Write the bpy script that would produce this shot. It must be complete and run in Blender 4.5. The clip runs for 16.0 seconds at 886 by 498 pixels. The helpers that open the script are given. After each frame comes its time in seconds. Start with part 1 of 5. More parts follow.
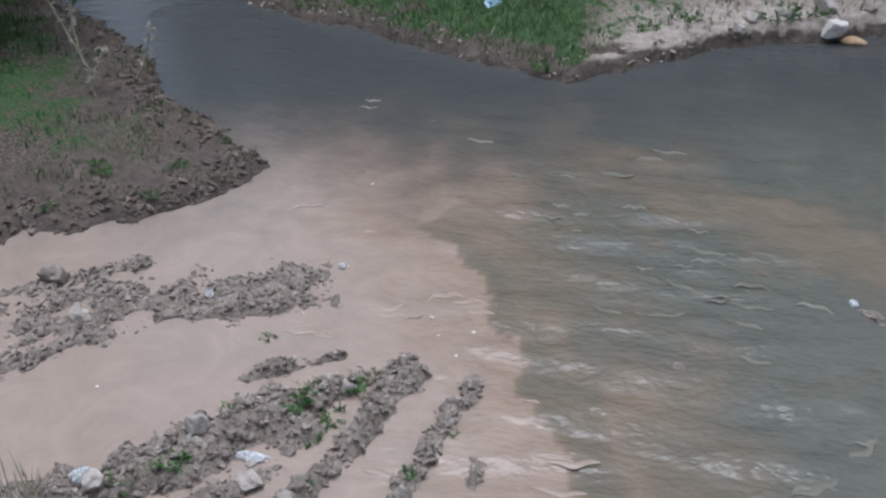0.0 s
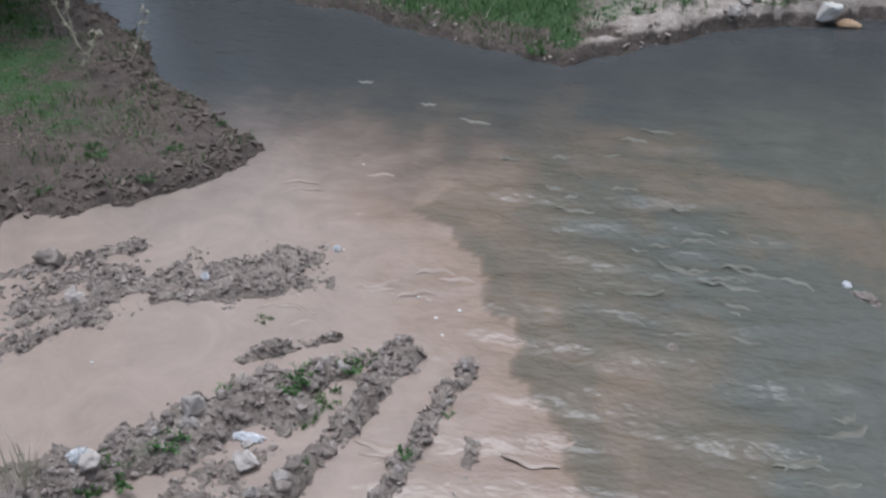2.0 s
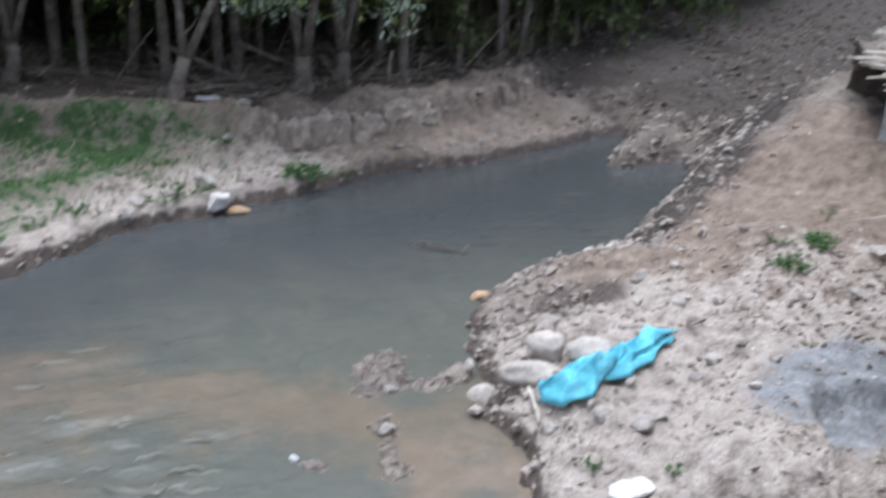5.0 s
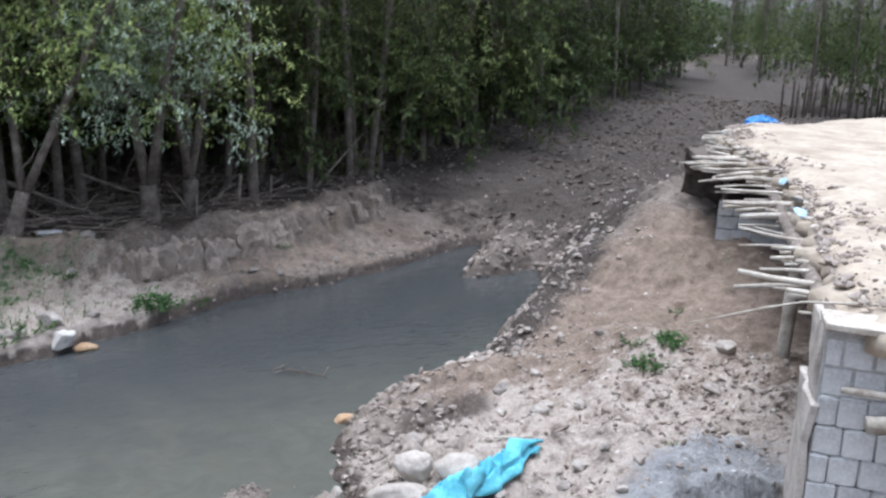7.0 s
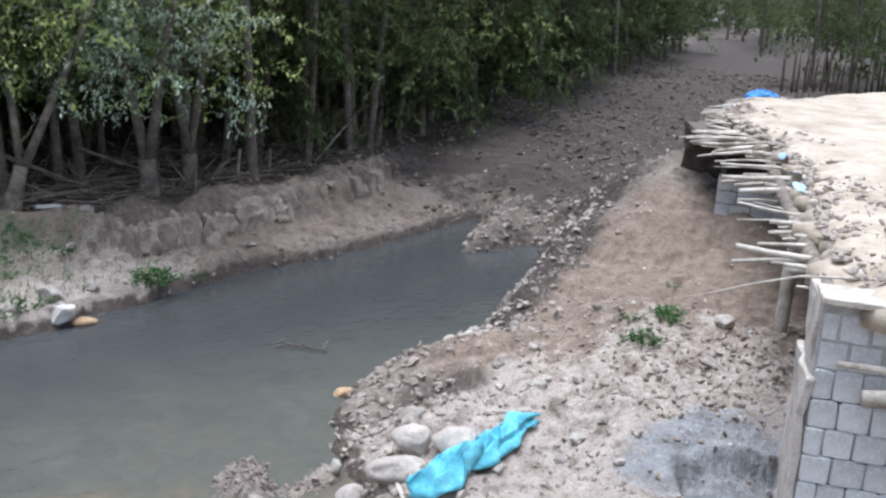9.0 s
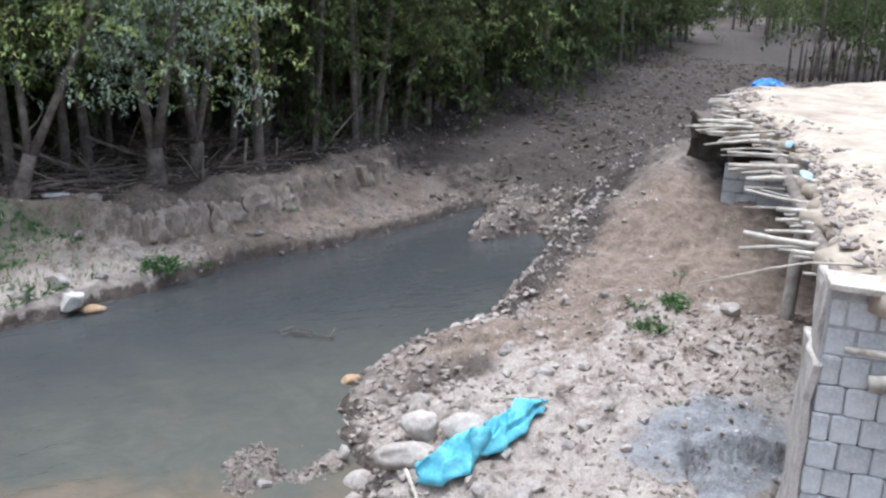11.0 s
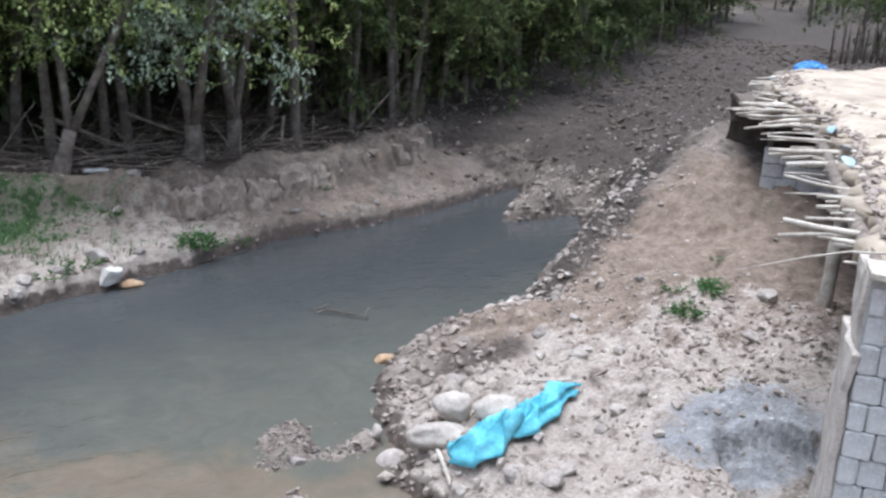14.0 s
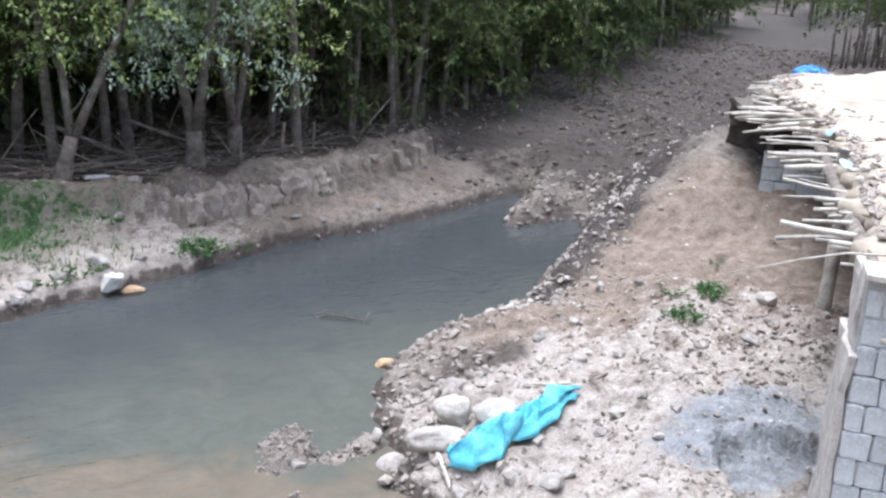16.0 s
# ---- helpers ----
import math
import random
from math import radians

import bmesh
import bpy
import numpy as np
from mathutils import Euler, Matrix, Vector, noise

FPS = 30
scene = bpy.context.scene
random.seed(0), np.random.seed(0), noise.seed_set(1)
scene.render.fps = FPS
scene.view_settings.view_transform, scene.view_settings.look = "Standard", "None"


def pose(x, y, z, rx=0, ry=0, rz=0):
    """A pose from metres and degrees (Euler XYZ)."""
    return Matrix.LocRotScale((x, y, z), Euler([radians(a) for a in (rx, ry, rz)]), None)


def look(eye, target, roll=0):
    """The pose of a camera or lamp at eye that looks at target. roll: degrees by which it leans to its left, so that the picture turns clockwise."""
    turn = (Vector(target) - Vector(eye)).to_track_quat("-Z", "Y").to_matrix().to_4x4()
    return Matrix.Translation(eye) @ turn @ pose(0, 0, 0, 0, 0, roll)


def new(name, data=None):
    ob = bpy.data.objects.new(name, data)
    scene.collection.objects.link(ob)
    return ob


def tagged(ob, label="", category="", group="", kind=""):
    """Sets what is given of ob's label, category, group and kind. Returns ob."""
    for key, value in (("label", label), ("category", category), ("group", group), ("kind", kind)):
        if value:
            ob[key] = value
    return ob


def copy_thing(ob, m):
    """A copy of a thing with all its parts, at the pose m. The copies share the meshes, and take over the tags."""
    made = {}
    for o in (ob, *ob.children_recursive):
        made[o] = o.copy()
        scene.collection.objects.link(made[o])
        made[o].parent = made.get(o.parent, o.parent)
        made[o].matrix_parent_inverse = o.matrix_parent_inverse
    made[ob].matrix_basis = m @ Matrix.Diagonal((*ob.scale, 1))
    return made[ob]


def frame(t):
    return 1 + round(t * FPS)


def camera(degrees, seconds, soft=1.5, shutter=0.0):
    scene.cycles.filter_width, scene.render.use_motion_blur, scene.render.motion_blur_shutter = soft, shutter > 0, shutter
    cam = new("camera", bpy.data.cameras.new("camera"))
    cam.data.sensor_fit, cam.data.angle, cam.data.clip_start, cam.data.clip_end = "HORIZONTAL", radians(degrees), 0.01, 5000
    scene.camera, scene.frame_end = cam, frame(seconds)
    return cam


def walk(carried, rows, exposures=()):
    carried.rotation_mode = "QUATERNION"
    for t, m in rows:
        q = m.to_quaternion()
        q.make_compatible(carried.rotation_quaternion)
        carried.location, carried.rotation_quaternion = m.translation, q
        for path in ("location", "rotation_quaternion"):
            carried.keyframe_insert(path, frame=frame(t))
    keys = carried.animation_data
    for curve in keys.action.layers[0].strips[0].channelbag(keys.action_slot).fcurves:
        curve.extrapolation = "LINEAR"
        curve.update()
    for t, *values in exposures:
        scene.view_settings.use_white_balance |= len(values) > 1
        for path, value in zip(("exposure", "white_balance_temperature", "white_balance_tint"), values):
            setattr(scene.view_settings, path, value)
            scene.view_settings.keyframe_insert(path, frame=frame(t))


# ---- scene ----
# ---------------------------------------------------------------- camera
cam = camera(47.2, 16.0, soft=2.4, shutter=0.9)
walk(cam, [
    (0, pose(-0, -0, 4.6, 57.98, -1.7, 1.06)),
    (0.5, pose(0.008, -0.014, 4.604, 57.92, -1.85, 0.88)),
    (1, pose(0.006, -0.024, 4.605, 57.94, -1.76, 1.24)),
    (1.5, pose(0.015, -0.027, 4.604, 58.03, -1.7, 1)),
    (2, pose(0.007, -0.032, 4.589, 57.17, -1.74, 0.81)),
    (2.5, pose(0.017, -0.021, 4.591, 56.68, -1.99, -0.53)),
    (3, pose(0.016, -0.001, 4.569, 56.63, -2.21, -1.06)),
    (3.5, pose(0.11, 0.071, 4.577, 57.14, -2.67, -5.85)),
    (4, pose(0.183, 0.095, 4.575, 59.24, -3.53, -15.58)),
    (4.5, pose(0.235, 0.137, 4.627, 64.63, -4.42, -26.78)),
    (5, pose(0.124, 0.153, 4.605, 69.8, -4.49, -32.72)),
    (5.2, pose(0.148, 0.15, 4.626, 70.68, -4.45, -33.88)),
    (7.3, pose(0.183, 0.193, 4.651, 77.01, -3.25, -41.55)),
    (7.5, pose(0.184, 0.181, 4.638, 76.56, -3.56, -41.22)),
    (8, pose(0.203, 0.187, 4.637, 75.74, -3.41, -41.13)),
    (8.5, pose(0.201, 0.182, 4.652, 75.49, -3.3, -41.31)),
    (11, pose(0.137, 0.161, 4.63, 74.81, -3.32, -41.05)),
    (11.5, pose(0.138, 0.174, 4.657, 74.5, -3.08, -41.05)),
    (12, pose(0.134, 0.179, 4.643, 74.59, -3.48, -40.8)),
    (12.5, pose(0.141, 0.177, 4.647, 74.15, -3.75, -40.09)),
    (13, pose(0.132, 0.178, 4.651, 74.07, -3.51, -39.81)),
    (13.5, pose(0.148, 0.183, 4.653, 73.79, -3.58, -40.35)),
    (14, pose(0.127, 0.18, 4.659, 73.46, -3.66, -38.98)),
    (14.5, pose(0.123, 0.161, 4.645, 73.06, -3.71, -38.6)),
    (15, pose(0.16, 0.177, 4.653, 73.57, -3.3, -38.59)),
    (15.5, pose(0.141, 0.133, 4.658, 73.56, -3.42, -38.53)),
    (16, pose(0.126, 0.128, 4.651, 73.81, -3.4, -38.91)),
], [(0, 0.45, 5550, 10), (3.0, 0.45, 5550, 10), (4.1, 0.45, 5500, 10), (5.0, 1.0, 5500, 10), (8.0, 1.06, 5550, 10), (11.0, 1.14, 5550, 10), (14.4, 1.13, 5550, 10), (15.0, 1.22, 5500, 10), (15.5, 1.42, 5500, 10), (16.0, 1.45, 5500, 10)])

# ---------------------------------------------------------------- light
world = bpy.data.worlds.new("overcast_sky")
scene.world = world
world.use_nodes = True
wn, wl = world.node_tree.nodes, world.node_tree.links
sky = wn.new("ShaderNodeTexSky")
sky.sky_type, sky.sun_disc = "NISHITA", False
sky.sun_elevation, sky.sun_rotation = radians(83), radians(350)
sky.air_density, sky.dust_density, sky.ozone_density = 1.0, 4.0, 1.0
grey = wn.new("ShaderNodeRGBToBW")
haze = wn.new("ShaderNodeMix")
haze.data_type = "RGBA"
haze.inputs[0].default_value = 0.75
wl.new(sky.outputs[0], grey.inputs[0])
wl.new(sky.outputs[0], haze.inputs[6])
wl.new(grey.outputs[0], haze.inputs[7])
wl.new(haze.outputs[2], wn["Background"].inputs[0])
wn["Background"].inputs[1].default_value = 0.15
sun_data = bpy.data.lights.new("sun", "SUN")
sun_data.energy, sun_data.angle, sun_data.color = 1.4, radians(40), (1.0, 0.96, 0.91)
sun = new("sun", sun_data)
sun.matrix_world = look((0, 0, 0), (0.3 * math.cos(radians(83)), -0.95 * math.cos(radians(83)), -math.sin(radians(83))))


# ---------------------------------------------------------------- materials
def nodes_of(name):
    m = bpy.data.materials.new(name)
    m.use_nodes = True
    return m, m.node_tree.nodes, m.node_tree.links, m.node_tree.nodes["Principled BSDF"]


def noise_node(n, l, scale, detail=4.0, rough=0.6, vec=None):
    t = n.new("ShaderNodeTexNoise")
    t.inputs["Scale"].default_value, t.inputs["Detail"].default_value, t.inputs["Roughness"].default_value = scale, detail, rough
    if vec is not None:
        l.new(vec, t.inputs["Vector"])
    return t


def ramp(n, l, src, stops):
    r = n.new("ShaderNodeValToRGB")
    e = r.color_ramp.elements
    while len(e) < len(stops):
        e.new(0.5)
    for k, (p, c) in enumerate(stops):
        e[k].position = p
        e[k].color = (*c, 1) if isinstance(c, tuple) else (c, c, c, 1)
    l.new(src, r.inputs[0])
    return r.outputs[0]


def mix(n, l, fac, a, b, how="MIX"):
    m = n.new("ShaderNodeMix")
    m.data_type, m.blend_type = "RGBA", how
    for sock, v in ((m.inputs[0], fac), (m.inputs[6], a), (m.inputs[7], b)):
        if isinstance(v, (int, float)):
            sock.default_value = v
        elif isinstance(v, tuple):
            sock.default_value = (*v, 1)
        else:
            l.new(v, sock)
    return m.outputs[2]


def maths(n, l, op, a, b=0.0):
    m = n.new("ShaderNodeMath")
    m.operation = op
    for sock, v in zip(m.inputs, (a, b)):
        if isinstance(v, (int, float)):
            sock.default_value = v
        else:
            l.new(v, sock)
    return m.outputs[0]


def bump(n, l, p, height, strength, dist):
    b = n.new("ShaderNodeBump")
    b.inputs["Strength"].default_value, b.inputs["Distance"].default_value = strength, dist
    l.new(height, b.inputs["Height"])
    l.new(b.outputs[0], p.inputs["Normal"])


def rough_stuff(name, c0, c1, c2, scale, rough=0.85, bump_scale=60.0, bump_dist=0.01, island=True, spec=0.3, vary=0.19):
    """A mottled matt surface: two scales of colour noise, a shift per loose piece and per object, and fine relief."""
    m, n, l, p = nodes_of(name)
    co = n.new("ShaderNodeTexCoord").outputs["Object"]
    big = noise_node(n, l, scale, 5, 0.65, co).outputs[0]
    fine = noise_node(n, l, scale * 7, 3, 0.6, co).outputs[0]
    col = ramp(n, l, big, [(0.3, c0), (0.52, c1), (0.75, c2)])
    col = mix(n, l, 0.55, col, ramp(n, l, fine, [(0.25, 0.35), (0.75, 0.65)]), "OVERLAY")
    if island:
        g = n.new("ShaderNodeNewGeometry").outputs["Random Per Island"]
        o = n.new("ShaderNodeObjectInfo").outputs["Random"]
        v = maths(n, l, "FRACT", maths(n, l, "ADD", g, o))
        col = mix(n, l, 0.5, col, ramp(n, l, v, [(0.0, 0.5 - vary), (1.0, 0.5 + vary)]), "OVERLAY")
    l.new(col, p.inputs["Base Color"])
    p.inputs["Roughness"].default_value = rough
    p.inputs["Specular IOR Level"].default_value = spec
    bump(n, l, p, noise_node(n, l, bump_scale, 4, 0.7, co).outputs[0], 0.6, bump_dist)
    return m


def ground_material():
    m, n, l, p = nodes_of("soil")
    co = n.new("ShaderNodeTexCoord").outputs["Object"]

    def at(name):
        a = n.new("ShaderNodeAttribute")
        a.attribute_name = name
        return a.outputs["Fac"]
    big = noise_node(n, l, 0.9, 6, 0.65, co).outputs[0]
    mid = noise_node(n, l, 5.0, 5, 0.7, co).outputs[0]
    fine = noise_node(n, l, 38.0, 4, 0.7, co).outputs[0]
    soil = ramp(n, l, mid, [(0.3, (0.115, 0.092, 0.076)), (0.5, (0.23, 0.19, 0.158)), (0.72, (0.36, 0.31, 0.26))])
    red = ramp(n, l, mid, [(0.3, (0.135, 0.098, 0.073)), (0.55, (0.255, 0.197, 0.152)), (0.8, (0.37, 0.30, 0.238))])
    pale = ramp(n, l, mid, [(0.28, (0.22, 0.182, 0.152)), (0.45, (0.355, 0.300, 0.256)), (0.7, (0.48, 0.42, 0.365))])
    ash = ramp(n, l, mid, [(0.3, (0.15, 0.148, 0.148)), (0.5, (0.245, 0.243, 0.245)), (0.7, (0.36, 0.355, 0.355))])
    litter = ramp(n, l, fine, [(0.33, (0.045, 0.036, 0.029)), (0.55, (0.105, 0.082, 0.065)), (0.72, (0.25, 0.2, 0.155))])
    # dark soil tone, also used to paint shade on the track
    dark_and_shaded = ramp(n, l, fine, [(0.33, (0.036, 0.029, 0.024)), (0.55, (0.076, 0.062, 0.052)), (0.74, (0.15, 0.124, 0.104))])
    green = ramp(n, l, fine, [(0.35, (0.025, 0.045, 0.018)), (0.6, (0.06, 0.11, 0.035)), (0.8, (0.13, 0.15, 0.07))])
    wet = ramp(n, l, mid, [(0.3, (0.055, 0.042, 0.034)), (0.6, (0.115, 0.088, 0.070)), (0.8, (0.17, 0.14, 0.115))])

    def soften(a, w):
        v = maths(n, l, "MULTIPLY", maths(n, l, "SUBTRACT", big, 0.5), w)
        v = maths(n, l, "ADD", v, maths(n, l, "MULTIPLY", maths(n, l, "SUBTRACT", mid, 0.5), w))
        return ramp(n, l, maths(n, l, "ADD", a, v), [(0.35, 0.0), (0.65, 1.0)])
    col = mix(n, l, soften(at("red"), 1.0), soil, red)
    col = mix(n, l, soften(at("pale"), 1.2), col, pale)
    col = mix(n, l, soften(at("ash"), 1.0), col, ash)
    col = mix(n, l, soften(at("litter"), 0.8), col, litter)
    col = mix(n, l, soften(at("dark_and_shaded"), 1.3), col, dark_and_shaded)
    col = mix(n, l, soften(at("grass"), 1.6), col, green)
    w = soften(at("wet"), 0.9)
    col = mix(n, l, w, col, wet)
    col = mix(n, l, 0.7, col, ramp(n, l, fine, [(0.25, 0.28), (0.75, 0.72)]), "OVERLAY")
    l.new(col, p.inputs["Base Color"])
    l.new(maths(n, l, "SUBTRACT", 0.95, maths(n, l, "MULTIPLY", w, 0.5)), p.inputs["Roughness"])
    p.inputs["Specular IOR Level"].default_value = 0.35
    lumps = []
    for sc, amp in ((7.0, 0.8), (19.0, 0.45), (47.0, 0.22)):
        v = n.new("ShaderNodeTexVoronoi")
        v.inputs["Scale"].default_value = sc
        l.new(mix(n, l, 0.12, co, noise_node(n, l, sc * 0.8, 2, 0.5, co).outputs["Color"]), v.inputs["Vector"])
        lumps.append(maths(n, l, "MULTIPLY", v.outputs["Distance"], -amp))
    h = maths(n, l, "ADD", maths(n, l, "MULTIPLY", fine, 0.5), mid)
    for v in lumps:
        h = maths(n, l, "ADD", h, v)
    bump(n, l, p, h, 0.85, 0.04)
    return m


def water_material():
    m, n, l, p = nodes_of("muddy_water")
    co = n.new("ShaderNodeTexCoord").outputs["Object"]
    a = n.new("ShaderNodeAttribute")
    a.attribute_name = "silt"
    silt = a.outputs["Fac"]
    a2 = n.new("ShaderNodeAttribute")
    a2.attribute_name = "rippled"
    rip = a2.outputs["Fac"]
    warp = n.new("ShaderNodeTexNoise")
    warp.inputs["Scale"].default_value, warp.inputs["Detail"].default_value, warp.inputs["Distortion"].default_value = 1.3, 6, 1.2
    l.new(co, warp.inputs["Vector"])
    s = maths(n, l, "ADD", silt, maths(n, l, "MULTIPLY", maths(n, l, "SUBTRACT", warp.outputs[0], 0.5), 0.35))
    col = ramp(n, l, s, [(0.0, (0.098, 0.099, 0.083)), (0.28, (0.128, 0.110, 0.083)), (0.52, (0.170, 0.131, 0.096)), (0.72, (0.252, 0.187, 0.143)), (0.95, (0.285, 0.224, 0.183))])
    streak = noise_node(n, l, 2.2, 6, 0.65, co)
    streak.inputs["Distortion"].default_value = 1.6
    col = mix(n, l, 0.5, col, ramp(n, l, streak.outputs[0], [(0.3, 0.38), (0.7, 0.6)]), "OVERLAY")
    # darker base colour upstream, standing in for the wood's dark reflection
    dark_reflection = n.new("ShaderNodeAttribute")
    dark_reflection.attribute_name = "deep"
    col = mix(n, l, dark_reflection.outputs["Fac"], col, (0.057, 0.060, 0.060))
    l.new(col, p.inputs["Base Color"])
    p.inputs["IOR"].default_value = 1.33
    p.inputs["Roughness"].default_value = 0.09
    mp = n.new("ShaderNodeMapping")
    mp.inputs["Scale"].default_value = (0.75, 1.3, 1)
    mp.inputs["Rotation"].default_value = (0, 0, radians(20))
    l.new(co, mp.inputs["Vector"])
    w1 = noise_node(n, l, 4, 3, 0.5, mp.outputs[0]).outputs[0]
    w2 = noise_node(n, l, 15, 2, 0.5, mp.outputs[0]).outputs[0]
    h = maths(n, l, "ADD", w1, maths(n, l, "MULTIPLY", w2, 0.35))
    h = maths(n, l, "MULTIPLY", h, maths(n, l, "ADD", maths(n, l, "MULTIPLY", rip, 0.9), 0.06))
    bump(n, l, p, h, 0.5, 0.08)
    return m


def leaf_material(name, c0, c1, c2):
    m, n, l, p = nodes_of(name)
    g = n.new("ShaderNodeNewGeometry").outputs["Random Per Island"]
    o = n.new("ShaderNodeObjectInfo").outputs["Random"]
    co = n.new("ShaderNodeTexCoord").outputs["Object"]
    v = maths(n, l, "ADD", maths(n, l, "MULTIPLY", g, 0.55), maths(n, l, "MULTIPLY", noise_node(n, l, 0.9, 3, 0.6, co).outputs[0], 0.45))
    col = ramp(n, l, v, [(0.15, c0), (0.5, c1), (0.85, c2)])
    col = mix(n, l, 0.35, col, ramp(n, l, o, [(0.0, 0.38), (1.0, 0.62)]), "OVERLAY")
    l.new(col, p.inputs["Base Color"])
    p.inputs["Roughness"].default_value = 0.6
    p.inputs["Specular IOR Level"].default_value = 0.25
    t = n.new("ShaderNodeBsdfTranslucent")
    l.new(col, t.inputs[0])
    ms = n.new("ShaderNodeMixShader")
    ms.inputs[0].default_value = 0.42
    l.new(p.outputs[0], ms.inputs[1])
    l.new(t.outputs[0], ms.inputs[2])
    l.new(ms.outputs[0], n["Material Output"].inputs[0])
    return m


SOIL = ground_material()
WATER = water_material()
BARK = rough_stuff("bark", (0.075, 0.062, 0.052), (0.165, 0.138, 0.117), (0.29, 0.25, 0.215), 6, 0.9, 40, 0.02, vary=0.03)
TWIG = rough_stuff("dead_wood", (0.09, 0.072, 0.06), (0.18, 0.148, 0.124), (0.31, 0.265, 0.22), 8, 0.9, 60, 0.006)
POLE = rough_stuff("bleached_wood", (0.30, 0.25, 0.20), (0.50, 0.45, 0.38), (0.66, 0.61, 0.54), 5, 0.8, 60, 0.006)
STONE = rough_stuff("river_stone", (0.22, 0.19, 0.165), (0.36, 0.32, 0.285), (0.52, 0.48, 0.43), 4, 0.85, 50, 0.01)
PALE_STONE = rough_stuff("pale_limestone", (0.29, 0.25, 0.215), (0.41, 0.365, 0.32), (0.52, 0.475, 0.425), 6, 0.85, 35, 0.015, vary=0.12)
CHALK = rough_stuff("white_limestone", (0.42, 0.39, 0.35), (0.56, 0.53, 0.49), (0.68, 0.65, 0.61), 6, 0.85, 35, 0.015, vary=0.05)
ORANGE_STONE = rough_stuff("ochre_stone", (0.28, 0.18, 0.10), (0.40, 0.27, 0.16), (0.52, 0.40, 0.28), 7, 0.85, 45, 0.01)
CLOD = rough_stuff("mud_clods", (0.22, 0.182, 0.154), (0.335, 0.284, 0.243), (0.45, 0.392, 0.342), 7, 0.92, 50, 0.01, vary=0.06)
WET_CLOD = rough_stuff("wet_mud_clods", (0.12, 0.098, 0.082), (0.225, 0.186, 0.158), (0.37, 0.32, 0.28), 9, 0.7, 50, 0.01, spec=0.35, vary=0.17)
BLOCK = rough_stuff("concrete_block", (0.42, 0.415, 0.41), (0.54, 0.535, 0.525), (0.65, 0.64, 0.625), 5, 0.9, 90, 0.006, vary=0.12)
MORTAR = rough_stuff("mortar", (0.26, 0.25, 0.24), (0.34, 0.33, 0.315), (0.42, 0.41, 0.39), 9, 0.95, 80, 0.006)
PLASTER = rough_stuff("mud_plaster", (0.36, 0.315, 0.27), (0.52, 0.468, 0.415), (0.65, 0.60, 0.54), 6, 0.92, 30, 0.02)
ROOF_MUD = rough_stuff("dry_roof_mud", (0.30, 0.24, 0.18), (0.42, 0.352, 0.275), (0.52, 0.45, 0.365), 1.6, 0.95, 30, 0.012, island=False)
CLOTH = rough_stuff("turquoise_cloth", (0.10, 0.37, 0.47), (0.15, 0.48, 0.59), (0.22, 0.56, 0.66), 4, 0.75, 22, 0.014, island=False)
BLUE_PLASTIC = rough_stuff("blue_plastic", (0.02, 0.12, 0.38), (0.04, 0.2, 0.55), (0.15, 0.36, 0.66), 4, 0.45, 40, 0.01)
PALE_BLUE = rough_stuff("pale_blue_plastic", (0.22, 0.36, 0.48), (0.34, 0.48, 0.58), (0.5, 0.6, 0.66), 6, 0.5, 40, 0.01)
BLUFF = rough_stuff("bluff_soil", (0.22, 0.178, 0.145), (0.345, 0.287, 0.238), (0.45, 0.385, 0.33), 5, 0.95, 40, 0.012, vary=0.07)
# dark brown for soil and wood; on track and left bank it includes shade
DARK_CLOD = rough_stuff("dark_and_shaded_brown", (0.07, 0.056, 0.046), (0.13, 0.105, 0.086), (0.22, 0.18, 0.15), 6, 0.95, 40, 0.012, vary=0.17)
WHITE_PLASTIC = rough_stuff("white_plastic", (0.36, 0.36, 0.36), (0.48, 0.48, 0.48), (0.6, 0.6, 0.6), 6, 0.5, 40, 0.008)
# leaf colours step darker into the wood, so they carry its shade
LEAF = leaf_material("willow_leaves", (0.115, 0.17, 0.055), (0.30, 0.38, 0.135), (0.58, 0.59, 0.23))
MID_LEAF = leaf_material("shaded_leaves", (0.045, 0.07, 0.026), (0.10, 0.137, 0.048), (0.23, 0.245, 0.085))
DEEP_SHADE_LEAF = leaf_material("deep_shade_leaves", (0.03, 0.045, 0.018), (0.065, 0.09, 0.032), (0.13, 0.145, 0.05))
SILVER_LEAF = leaf_material("silver_leaves", (0.19, 0.26, 0.17), (0.42, 0.50, 0.38), (0.68, 0.73, 0.62))
GRASS = leaf_material("grass_blades", (0.028, 0.062, 0.019), (0.060, 0.128, 0.036), (0.155, 0.235, 0.08))
WEED = leaf_material("weed_leaves", (0.04, 0.09, 0.028), (0.08, 0.165, 0.05), (0.15, 0.26, 0.09))
DRY = leaf_material("dry_grass", (0.30, 0.28, 0.20), (0.44, 0.41, 0.31), (0.58, 0.55, 0.44))


